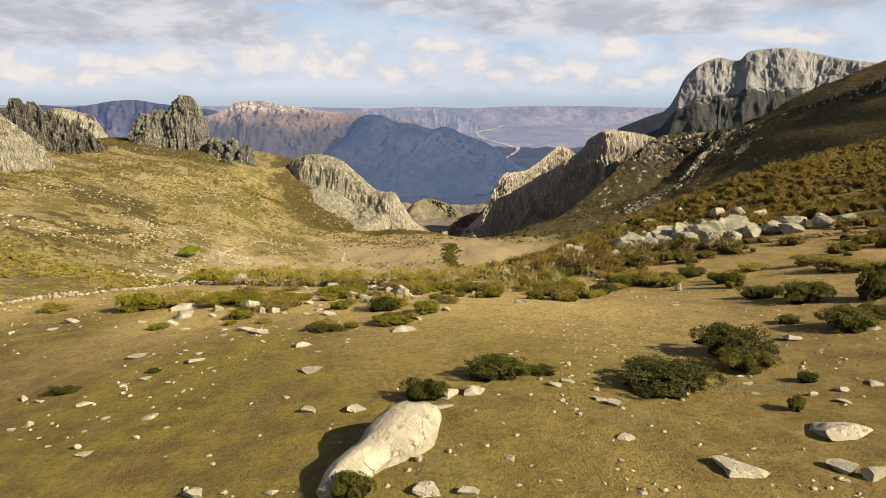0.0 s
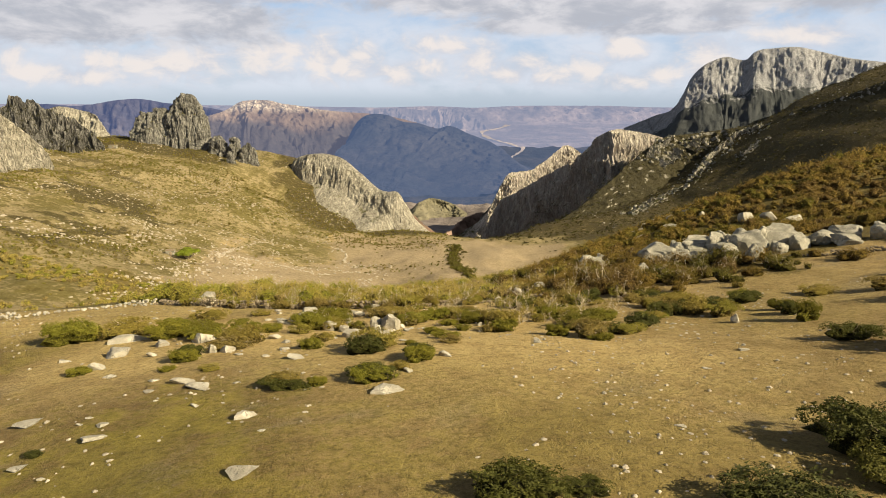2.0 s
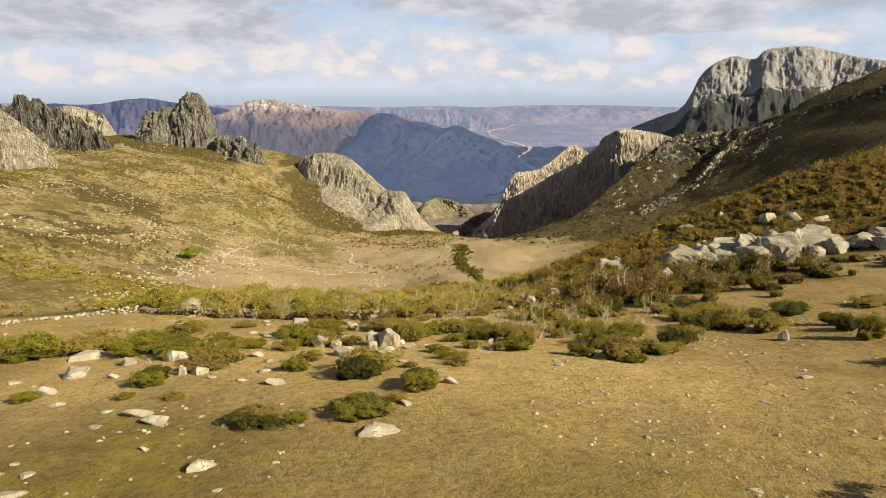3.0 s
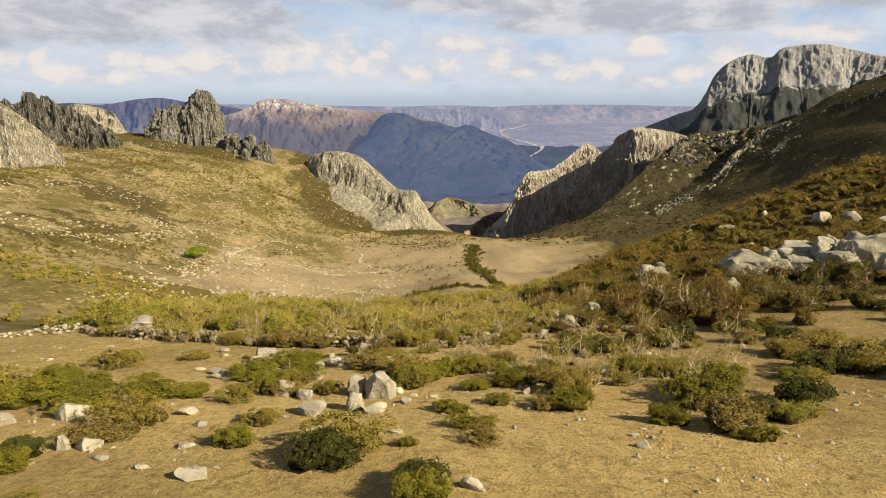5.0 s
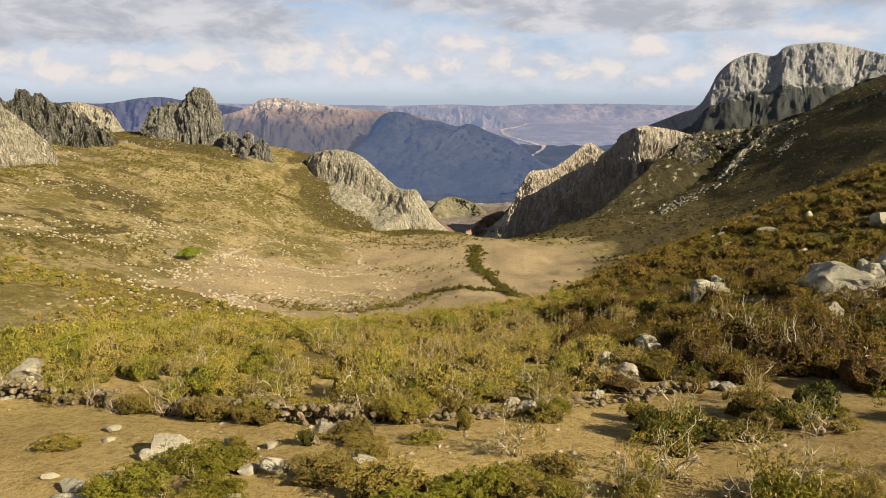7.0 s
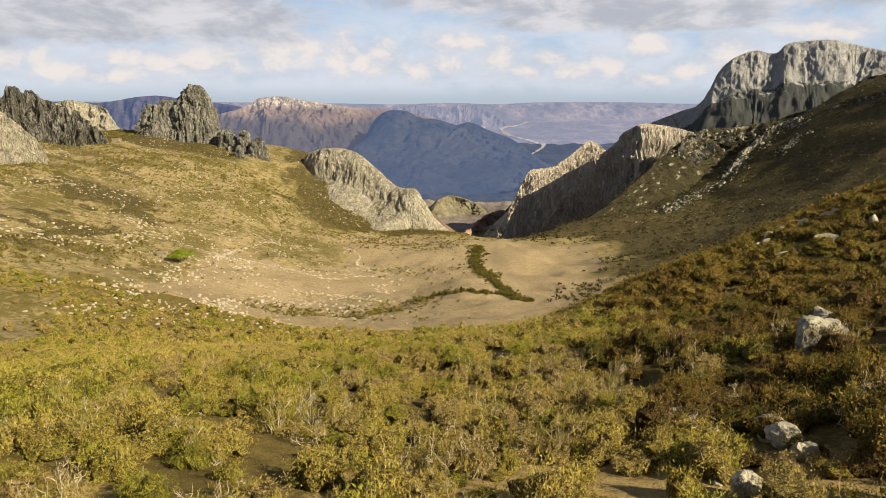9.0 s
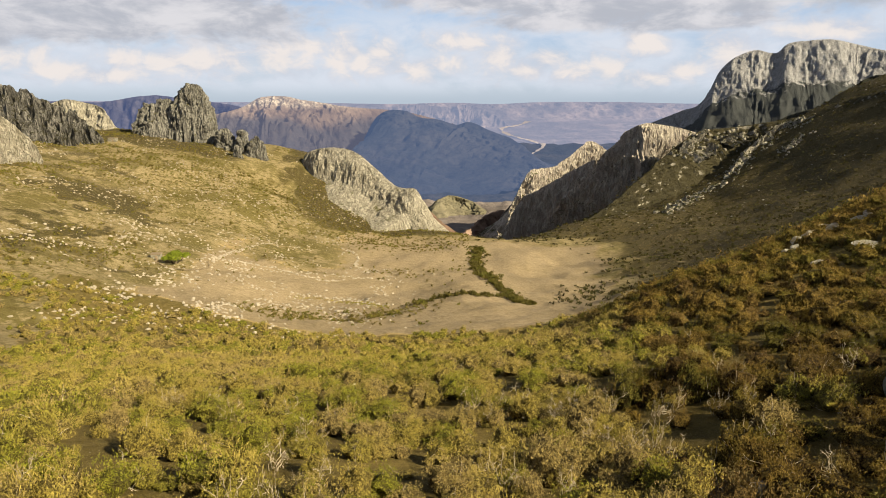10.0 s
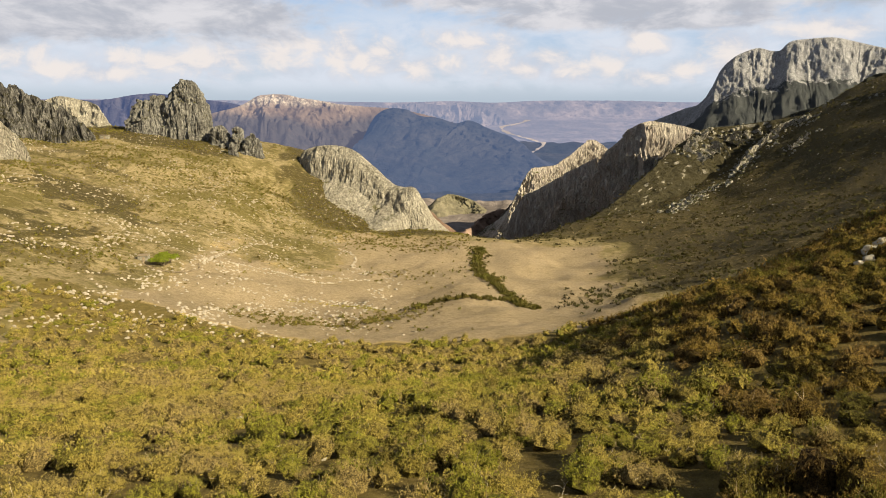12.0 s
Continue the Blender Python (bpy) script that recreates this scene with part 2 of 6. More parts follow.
def rock_material(name, light, dark, veg, streak=1.0, size=1.0, veg_from=0.62, tint=None, banded=False):
    """Weathered granite with runs and lichen; scrub takes the flatter ledges. size: metres of its coarse grain."""
    m, n = material(name)
    p = place(n)
    run = n.noise(n.scaled(p, 1.0 / size, 1.0 / size, 0.22 / size), 1.0, 7, 0.62, 0.4)
    blotch = n.noise(p, 0.35 / size, 6, 0.6)
    grain = n.noise(p, 6.0 / size, 6, 0.7)
    crack = n.ramp(n.voronoi(n.scaled(n.vmath("ADD", p, n.scaled(p, 0.1, 0.25, 0.0)), 0.75 / size, 0.75 / size, 0.28 / size), 1.0, "DISTANCE_TO_EDGE"), 0.0, 0.07, 0.75, 0.0)
    pit = n.noise(p, 2.2 / size, 7, 0.7, 0.5)
    col = n.mix(n.ramp(run, 0.36, 0.64) if size < 8 else n.ramp(run, 0.30, 0.72, 0.15, 0.85), dark, light)
    col = n.mix(n.ramp(pit, 0.48, 0.66, 0.0, 0.75 if size < 8 else 0.35), col, tuple(c * 0.55 for c in dark))
    if size < 8:
        col = n.mix(n.math("MULTIPLY", crack, n.ramp(pit, 0.4, 0.6, 0.0, 0.7)), col, tuple(c * 0.4 for c in dark))
    joint = n.ramp(n.voronoi(n.scaled(n.vmath("ADD", p, n.scaled(p, 0.2, 0.1, 0.15)), 0.42 / size * 3, 0.42 / size * 3, 0.10 / size * 3), 1.0, "DISTANCE_TO_EDGE"), 0.0, 0.10, 0.5, 0.0)
    col = n.mix(n.math("MULTIPLY", joint, n.ramp(blotch, 0.38, 0.52)), col, tuple(c * 0.3 for c in dark))
    col = n.mix(n.ramp(blotch, 0.42, 0.7, 0.0, 0.55), col, tint or dark)
    col = n.mix(n.ramp(grain, 0.4, 0.75, 0.0, 0.5), col, tuple(c * 0.45 for c in dark))
    if veg:
        cover = n.math("ADD", attribute(n, "below") if banded else up_share(n), n.math("MULTIPLY", n.math("SUBTRACT", blotch, 0.5), 1.3 if size < 8 else 0.7))
        leaf = n.mix(n.ramp(grain, 0.35, 0.7), veg, tuple(c * 0.45 for c in veg))
        col = n.mix(n.ramp(cover, veg_from - 0.1, veg_from + 0.12), col, leaf)
    h = n.math("ADD", n.math("SUBTRACT", n.math("MULTIPLY", run, streak), n.math("ADD", n.math("MULTIPLY", joint, 0.5), n.math("MULTIPLY", crack, 0.25 if size < 8 else 0.0))), n.math("SUBTRACT", n.math("MULTIPLY", grain, 0.4), n.math("MULTIPLY", pit, 0.8)))
    finish(n, col, 0.92, h, 1.0, 0.40 * size, 0.15)
    return m


GROUND = ground_material()
SPIRE_ROCK = rock_material("grey_granite", (0.29, 0.275, 0.24), (0.12, 0.113, 0.10), (0.10, 0.09, 0.03), 1.2, 3.0, 0.80)
# Darkened copy of the spire's granite, in place of a cloud's shade.
CRAG_ROCK = rock_material("shaded_granite", (0.25, 0.235, 0.21), (0.065, 0.061, 0.055), (0.045, 0.04, 0.018), 1.2, 3.0, 0.62)
DOME_ROCK = rock_material("pale_granite", (0.45, 0.41, 0.33), (0.25, 0.225, 0.175), (0.11, 0.10, 0.03), 1.0, 2.6, 1.02)
CLIFF_ROCK = rock_material("cliff_granite", (0.55, 0.495, 0.41), (0.31, 0.275, 0.245), (0.085, 0.08, 0.025), 1.4, 3.0, 0.72, (0.28, 0.225, 0.20))
RIB_ROCK = rock_material("rib_granite", (0.52, 0.475, 0.39), (0.25, 0.23, 0.19), (0.06, 0.058, 0.02), 1.0, 4.0, 0.60)
# The ridge's dark scrub tone also carries cloud shade.
RIDGE_ROCK = rock_material("heath_ridge", (0.40, 0.365, 0.30), (0.18, 0.165, 0.135), (0.062, 0.053, 0.027), 1.0, 3.0, 0.46)
# The mountain's lower scrub tone also carries painted shade and haze.
MESA_ROCK = rock_material("mountain_granite", (0.42, 0.41, 0.41), (0.26, 0.255, 0.26), (0.075, 0.080, 0.080), 1.4, 5.0, 0.55, None, True)
SHOULDER_ROCK = rock_material("mountain_heath", (0.25, 0.24, 0.225), (0.10, 0.095, 0.088), (0.036, 0.036, 0.024), 1.2, 6.0, 0.42)


# ---- terrain ----
# cross-sections of the valley: heights at nine shares of the half width (y + 40)
SHARES = (-0.8, -0.55, -0.35, -0.15, 0.0, 0.15, 0.35, 0.55, 0.8)
SECTIONS = {
    0: (0, 2, 3.7, 4.3, 5.3, 5.2, 5.6, 6, 7),
    20: (-2, 0.5, 0.9, 2.9, 3.9, 4, 5.1, 6.5, 9),
    45: (-8, -4.9, -1.6, -0.5, -0.2, 0.5, 2.6, 4.5, 8),
    58: (-11, -9.1, -5.5, -3.5, -4.0, -1.1, 2.1, 5, 8.5),
    75: (-16, -14.1, -11.1, -9.4, -7.9, -5, -0.9, 3, 10),
    105: (-22, -22, -21.7, -20.1, -18.8, -10.3, 0.6, 5.8, 16),
    160: (-24, -33, -38, -40, -40, -33, -12, 4, 22),
    230: (-16, -33, -47, -57, -55.5, -52, -38, -14, 18),
    340: (-6, -26, -49, -68, -71, -71, -54, -24, 25),
    450: (-12, -17, -33, -69, -78, -80, -64, -27, 35),
    560: (-12, -15, -23, -46, -110, -88, -70, -5, 70),
    700: (-60, -70, -80, -130, -180, -125, -55, 30, 95),
}


def land(x, y):
    """Height of the ground, smooth form only."""
    x, y = np.asarray(x, float).ravel(), np.asarray(y, float).ravel()
    ys = np.array(list(SECTIONS))
    share = x / (np.clip(y, 0, 700) + 40)
    rows = spline(ys, np.array(list(SECTIONS.values())), y)
    ts = np.array(SHARES)
    s = np.clip(share, ts[0], ts[-1])
    j = np.clip(np.searchsorted(ts, s, side="right") - 1, 0, len(ts) - 2)
    k = np.arange(len(x))
    h = ts[j + 1] - ts[j]
    d = np.diff(rows, axis=1) / np.diff(ts)
    m = np.concatenate([d[:, :1], (d[:, :-1] + d[:, 1:]) / 2, d[:, -1:]], axis=1)
    u = (s - ts[j]) / h
    z = ((1 + 2 * u) * (1 - u) ** 2 * rows[k, j] + u * (1 - u) ** 2 * h * m[k, j]
         + u * u * (3 - 2 * u) * rows[k, j + 1] + u * u * (u - 1) * h * m[k, j + 1])
    far = step(730, 1050, y)
    return z * (1 - far) + far * np.interp(y, [1000, 1700, 2500, 3200, 4000, 4700], [-255, -262, -230, -195, -145, -50])


def ground_z(x, y):
    x, y = np.asarray(x, float).ravel(), np.asarray(y, float).ravel()
    z = land(x, y)
    reach = np.hypot(x, y)
    z = z + 0.14 * fbm(x / 5, y / 5, octaves=4, seed=3) * step(0, 30, y)
    z = z + fbm(x / 26, y / 26, octaves=4, seed=9) * np.clip((reach - 70) / 160, 0, 1) * 2.2
    z = z + (ridged(x / 420, y / 420, octaves=5, seed=4) - 0.4) * 30 * step(1100, 1800, y) * (1 - 0.8 * step(3000, 4200, y))
    return z


def gz(x, y):
    return float(ground_z([x], [y])[0])


def grid_mesh(name, pts, mat, smooth=True):
    """A sheet from an array (rows, columns, 3)."""
    r, c = pts.shape[:2]
    idx = np.arange(r * c).reshape(r, c)
    quads = np.stack([idx[:-1, :-1], idx[:-1, 1:], idx[1:, 1:], idx[1:, :-1]], -1).reshape(-1, 4)
    me = bpy.data.meshes.new(name)
    me.vertices.add(r * c)
    me.vertices.foreach_set("co", np.ascontiguousarray(pts.reshape(-1), dtype=np.float32))
    me.loops.add(quads.size)
    me.loops.foreach_set("vertex_index", quads.ravel().astype(np.int32))
    me.polygons.add(len(quads))
    me.polygons.foreach_set("loop_start", (np.arange(len(quads)) * 4).astype(np.int32))
    me.update(calc_edges=True)
    me.polygons.foreach_set("use_smooth", np.full(len(quads), smooth))
    me.materials.append(mat)
    return me


def build_ground():
    near = np.linspace(-30, 100, 300)
    far = 100 * (4900 / 100) ** np.linspace(0, 1, 280)[1:]
    ys = np.concatenate([near, far])
    us = np.linspace(-1, 1, 330)
    us = np.sign(us) * (0.55 * np.abs(us) + 0.45 * np.abs(us) ** 3)
    X = us[None, :] * (75 + 0.95 * np.maximum(ys, 0))[:, None]
    Y = np.repeat(ys[:, None], len(us), 1)
    x, y = X.ravel(), Y.ravel()
    z = ground_z(x, y)
    me = grid_mesh("ground", np.stack([x, y, z], -1).reshape(*X.shape, 3), GROUND)
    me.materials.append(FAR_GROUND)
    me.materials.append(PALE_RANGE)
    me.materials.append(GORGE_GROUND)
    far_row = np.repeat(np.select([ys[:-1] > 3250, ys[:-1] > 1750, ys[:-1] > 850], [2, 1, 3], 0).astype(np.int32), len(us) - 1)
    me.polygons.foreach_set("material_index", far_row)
    masks = ground_masks(x, y)
    for key, v in masks.items():
        a = me.attributes.new(key, "FLOAT", "POINT")
        a.data.foreach_set("value", np.ascontiguousarray(v, dtype=np.float32))
    return tagged(new("ground", me), "tan dry valley ground with patches of short grass", "ground", kind="structure")


def ground_masks(x, y):
    n1 = fbm(x / 30, y / 30, octaves=4, seed=21)
    n2 = fbm(x / 7, y / 7, octaves=4, seed=22)
    n3 = fbm(x / 70, y / 70, octaves=4, seed=23)
    share = x / (np.maximum(y, 0) + 40)
    sand = np.clip(step(15, 26, y + 3 * n2 - 0.1 * x + 0.75 * np.clip(x, -20, 0)) * (0.5 + 0.5 * step(24, 32, y)) + 0.3 * n2, 0, 1) * (1 - 0.5 * step(2.0, 7.5, x - 0.8 * np.maximum(36 - y, 0) + 1.5 * n2))
    green = np.clip(0.62 + 0.5 * n1 + 0.35 * n2 - 0.045 * np.clip(x, -12, 12), 0, 1) * (1 - 0.8 * sand) * (1 - step(60, 90, y))
    scrub = step(46, 56, y + 5 * n2) * (1 - step(190, 206, y + 10 * n1 + 0.09 * x))
    edge = np.where(y < 110, -17 - 0.6 * (y - 48), -0.53 * y) + 3 * n2
    bare = step(2, -2, x - edge) * step(46, 52, y)
    scrub = scrub * (1 - bare)
    hill = np.maximum(step(195, 215, y + 8 * n1), bare)
    field = step(194, 204, y + 8 * n1 + 0.05 * x) * (1 - step(415, 450, y + 16 * n1)) * step(-0.345, -0.30, share + 0.05 * n3) * (1 - step(0.13, 0.19, share + 0.03 * n1))
    field = field * (1 - step(290, 350, y + 40 * n3) * step(-0.12, -0.20, share))
    # On the right slope the dark heath tone also paints in the clouds' shade.
    heath = step(0.15, 0.24, share + 0.04 * n1) * step(190, 260, y + 20 * n1)
    heath = np.maximum(heath, step(0.0, 0.12, share + 0.05 * n1) * step(440, 500, y))
    heath = np.maximum(heath, 0.95 * step(0.02, -0.05, share) * step(-0.27, -0.20, share + 0.03 * n2) * step(415, 450, y + 14 * n1))
    heath = np.maximum(heath, 0.9 * step(-0.26, -0.32, share) * step(470, 490, y + 10 * n1))
    heath = np.maximum(heath, 0.55 * step(0.0, 0.6, n3 + 0.5 * n2) * step(-0.22, -0.34, share) * step(200, 240, y))
    heath = np.maximum(heath, 0.72 * step(-0.30, 0.25, n1 + 0.9 * n2) * step(-0.34, -0.46, share + 0.05 * n3) * step(212, 232, y + 6 * n2) * step(400, 340, y))
    stony = np.clip(0.6 + 0.6 * n1, 0, 1) * (1 - field * 0.5)
    return {"green": green, "sand": sand, "scrub": scrub * (1 - field), "hill": hill * (1 - field), "field": field, "heath": heath * (1 - field), "stony": stony}


def massif(name, mat, crest, floor, front, back, cliff=0.5, rough=4.0, flute=3.0, size=14.0, cols=260, rows=70, seed=1, crag=0.0, facing=(0, -1), erode=0.0, drop=None, bulge=1.15, fine=1.0, label="", category="mountain"):
    """A rock ridge along a crest line: a steep upper face, a slope below it and a back side, broken by gullies.
    front, back: metres from the crest to the two feet; cliff: the share of the drop that is steep."""
    c = np.array(crest, float)
    ts = np.concatenate([[0], np.cumsum(np.hypot(np.diff(c[:, 0]), np.diff(c[:, 1])))])
    t = np.linspace(0, ts[-1], cols)
    line = spline(ts, c, t)
    tan = np.gradient(line[:, :2], axis=0)
    tan = np.stack([np.convolve(np.pad(tan[:, i], 12, "edge"), np.ones(25) / 25, "valid") for i in (0, 1)], -1)
    nor = np.stack([tan[:, 1], -tan[:, 0]], -1)
    nor /= np.linalg.norm(nor, axis=1)[:, None]
    nor *= np.sign(nor @ np.array(facing, float))[:, None]
    v = np.linspace(-1, 1, rows)
    drop = line[:, 2] - floor if drop is None else np.full(cols, float(drop))
    run = np.where(v > 0, front, back)
    a = np.abs(v)
    steep = np.where(v > 0, cliff, 0.25)
    fall = np.where(a < 0.35, steep * (a / 0.35) ** bulge, steep + (1 - steep) * ((a - 0.35) / 0.65))
    off = np.where(a < 0.35, 0.16 * a / 0.35, 0.16 + 0.84 * ((a - 0.35) / 0.65)) * np.sign(v)
    X = line[:, 0][None] + nor[:, 0][None] * (off * run)[:, None]
    Y = line[:, 1][None] + nor[:, 1][None] * (off * run)[:, None]
    Z = line[:, 2][None] - fall[:, None] * drop[None]
    T = np.repeat(t[None], rows, 0)
    F = (off * run)[:, None] + 0 * T
    top = np.exp(-(a / 0.06) ** 2)[:, None]
    groove = (ridged(T / size, Z / (size * 4.5), F / (size * 4), octaves=4, seed=seed) - 0.45) * flute
    lump = fbm(X / (size * 1.8), Y / (size * 1.8), Z / (size * 2.2), octaves=5, gain=0.55, seed=seed + 7) * rough
    chip = fbm(X / (size * 0.28), Y / (size * 0.28), Z / (size * 0.45), octaves=4, gain=0.65, seed=seed + 11) * size * 0.20 * fine
    push = (groove + lump + chip) * (1 - 0.6 * top)
    X += nor[:, 0][None] * push
    Y += nor[:, 1][None] * push
    if erode:
        Z += (ridged(X / (size * 1.6), Y / (size * 1.6), octaves=5, seed=seed + 17) - 0.8) * erode * (1 - top)
    Z += (lump * 0.45 + chip * 0.5) * (1 - top) + crag * fbm(T / (size * 0.5), F / size, octaves=4, seed=seed + 3)
    me = grid_mesh(name, np.stack([X, Y, Z], -1), mat, smooth=bool(erode) or size >= 20)
    below = (step(0.26, 0.46, a)[:, None] + 0 * T).ravel()
    me.attributes.new("below", "FLOAT", "POINT").data.foreach_set("value", np.ascontiguousarray(below, dtype=np.float32))
    ob = new(name, me)
    return tagged(ob, label, category, kind="structure") if label else ob


def range_material(name, low, high, haze_glow, crown=None, heath=None):
    """Bare slopes of two tones with gullies; the emission imitates haze. crown: rock above that height; heath: dark
    brush and painted cloud shade below that height.
    """
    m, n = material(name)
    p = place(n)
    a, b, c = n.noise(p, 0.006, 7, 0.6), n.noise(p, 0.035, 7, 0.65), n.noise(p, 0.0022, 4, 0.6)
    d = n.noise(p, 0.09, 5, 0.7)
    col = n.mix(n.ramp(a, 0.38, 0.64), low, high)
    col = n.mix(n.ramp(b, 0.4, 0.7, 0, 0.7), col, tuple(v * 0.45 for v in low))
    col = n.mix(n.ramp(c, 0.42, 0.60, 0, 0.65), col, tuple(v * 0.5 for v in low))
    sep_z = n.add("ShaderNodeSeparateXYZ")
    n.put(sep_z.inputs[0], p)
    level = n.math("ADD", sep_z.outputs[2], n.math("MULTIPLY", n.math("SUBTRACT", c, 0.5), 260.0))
    # The dark low-slope tone is brush that also paints in a cloud's shade.
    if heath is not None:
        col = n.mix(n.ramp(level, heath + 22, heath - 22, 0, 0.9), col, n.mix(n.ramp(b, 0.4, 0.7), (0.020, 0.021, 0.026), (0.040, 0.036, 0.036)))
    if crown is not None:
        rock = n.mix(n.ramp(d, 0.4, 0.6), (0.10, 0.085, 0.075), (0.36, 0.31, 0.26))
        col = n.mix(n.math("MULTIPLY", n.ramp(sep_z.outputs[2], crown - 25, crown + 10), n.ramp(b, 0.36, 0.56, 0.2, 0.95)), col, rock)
    finish(n, col, 0.95, n.math("ADD", n.math("ADD", a, b), n.math("MULTIPLY", d, 0.4)), 0.8, 10.0, 0.05, (haze_glow, 1.0) if haze_glow else None)
    return m


# Bluish emission on the distant ranges and far ground stands in for haze.
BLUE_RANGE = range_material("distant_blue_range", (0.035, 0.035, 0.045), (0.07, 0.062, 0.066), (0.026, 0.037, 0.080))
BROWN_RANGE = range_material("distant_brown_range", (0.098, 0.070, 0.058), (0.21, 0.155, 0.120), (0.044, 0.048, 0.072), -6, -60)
# The dark hill's base colours hold the shade of clouds.
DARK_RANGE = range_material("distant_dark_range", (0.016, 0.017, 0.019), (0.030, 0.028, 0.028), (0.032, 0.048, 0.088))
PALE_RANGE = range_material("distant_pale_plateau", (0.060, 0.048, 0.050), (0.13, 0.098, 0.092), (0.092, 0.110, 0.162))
NEAR_RANGE = range_material("gorge_hill", (0.20, 0.18, 0.12), (0.30, 0.265, 0.19), None)
RUST_RANGE = range_material("rust_slope", (0.22, 0.145, 0.108), (0.31, 0.215, 0.165), None)
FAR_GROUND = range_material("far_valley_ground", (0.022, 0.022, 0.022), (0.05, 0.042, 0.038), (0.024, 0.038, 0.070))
GORGE_GROUND = range_material("gorge_ground", (0.22, 0.185, 0.17), (0.33, 0.28, 0.25), None)

build_ground()


def rock_column(cx, cy, z0, z1, rx, ry, seed, flute=2.0, lump=2.0, size=6.0, power=5.0, lean=(0, 0), nth=120, nz=64):
    """A steep-sided rock mass with a rounded, broken top, as an array of places."""
    th = np.linspace(0, 2 * np.pi, nth)[None]
    t = np.concatenate([np.linspace(0, 0.86, nz - 22), 0.86 + 0.14 * np.linspace(0, 1, 23)[1:] ** 0.7])[:, None]
    prof = (1 - t ** power) ** 0.5 * (1.12 - 0.2 * t)
    ux, uy = np.cos(th), np.sin(th)
    Z = z0 + (z1 - z0) * t + 0 * th
    gx, gy = ux * rx, uy * ry
    a, b, c = gx / size + 0 * t + seed * 3.7, gy / size + 0 * t, Z / (size * 5)
    groove = (ridged(a, b, c, octaves=4, seed=seed) - 0.5) * flute
    X0, Y0 = cx + gx * prof, cy + gy * prof
    blob = fbm(X0 / (size * 1.5), Y0 / (size * 1.5), Z / (size * 1.5), octaves=5, gain=0.55, seed=seed + 3) * lump
    chip = fbm(X0 / (size * 0.3), Y0 / (size * 0.3), Z / (size * 0.5), octaves=4, gain=0.65, seed=seed + 5) * size * 0.20
    push = (groove + blob + chip) * np.minimum(prof * 3, 1)
    X = X0 + ux * push + lean[0] * t
    Y = Y0 + uy * push + lean[1] * t
    Z = Z + (blob * 0.5 + chip) * np.minimum((1 - t) * 0 + t, 1)
    X[:, -1], Y[:, -1], Z[:, -1] = X[:, 0], Y[:, 0], Z[:, 0]
    return np.stack([X, Y, Z], -1)


def rock_group(name, mat, columns, label, category):
    grids = [rock_column(*c[:7], **c[7]) if len(c) > 7 else rock_column(*c) for c in columns]
    vs, qs, base = [], [], 0
    for g in grids:
        r, c = g.shape[:2]
        i = np.arange(r * c).reshape(r, c) + base
        vs.append(g.reshape(-1, 3))
        qs.append(np.stack([i[:-1, :-1], i[:-1, 1:], i[1:, 1:], i[1:, :-1]], -1).reshape(-1, 4))
        base += r * c
    v, q = np.concatenate(vs), np.concatenate(qs)
    me = bpy.data.meshes.new(name)
    me.vertices.add(len(v))
    me.vertices.foreach_set("co", np.ascontiguousarray(v, dtype=np.float32).ravel())
    me.loops.add(q.size)
    me.loops.foreach_set("vertex_index", q.ravel().astype(np.int32))
    me.polygons.add(len(q))
    me.polygons.foreach_set("loop_start", (np.arange(len(q)) * 4).astype(np.int32))
    me.update(calc_edges=True)
    me.polygons.foreach_set("use_smooth", np.full(len(q), False))
    me.materials.append(mat)
    return tagged(new(name, me), label, category, kind="structure")


rock_group("rock_spire", SPIRE_ROCK, [
    (-202, 522, -38, 17.5, 16.5, 13, 5, {"flute": 5.0, "power": 4.5, "lump": 2.5}), (-200, 522, -10, 19.5, 9, 8, 4, {"flute": 3.0, "power": 5.0}), (-193, 521, -20, 12, 8, 8, 3, {"flute": 3.0, "power": 3.0}),
    (-227, 521, -38, 5, 18, 13, 6, {"flute": 5.0, "power": 3.2, "lump": 3.0}), (-221, 522, -20, 8, 9, 8, 2, {"power": 3.0}), (-213, 522, -38, 6, 10, 10, 7, {"flute": 4.0}),
    (-236, 517, -38, -6, 9, 8, 11, {"power": 2.6}), (-229, 509, -38, -8, 10, 7, 8, {"power": 2.6}), (-206, 514, -38, -3, 8, 6, 9, {"flute": 4.0}), (-189, 517, -38, -9, 8, 6, 10, {"power": 2.4})],
    "grey fluted granite spire standing on the hill crest", "rock spire")
rock_group("rock_outcrop", SPIRE_ROCK, [
    (-174, 512, -45, -12, 9, 7, 14, {"size": 4.0, "power": 2.0, "lump": 3.0}), (-162, 508, -45, -13.5, 8, 6, 15, {"size": 4.0, "power": 2.0, "lump": 3.0}), (-150, 505, -45, -17, 8, 5, 16, {"size": 4.0, "power": 2.0}), (-160, 494, -45, -23, 4, 4, 17, {"size": 3.0, "power": 2.0})],
    "low broken granite outcrop beside the spire", "rock outcrop")
massif("rock_crag", CRAG_ROCK, [(-330, 424, 2), (-305, 428, 7), (-290, 430, 11), (-280, 435, 14), (-276, 438, 17), (-271, 441, 14), (-266, 445, 11), (-259, 450, 6), (-252, 455, 1), (-246, 460, -7), (-238, 466, -18)],
       -40, 42, 36, 0.34, 6, 7, 7, cols=300, rows=100, seed=22, crag=3.0, facing=(0.2, -1), label="jagged granite crag on the hill crest, darkened as shaded", category="rock crag")
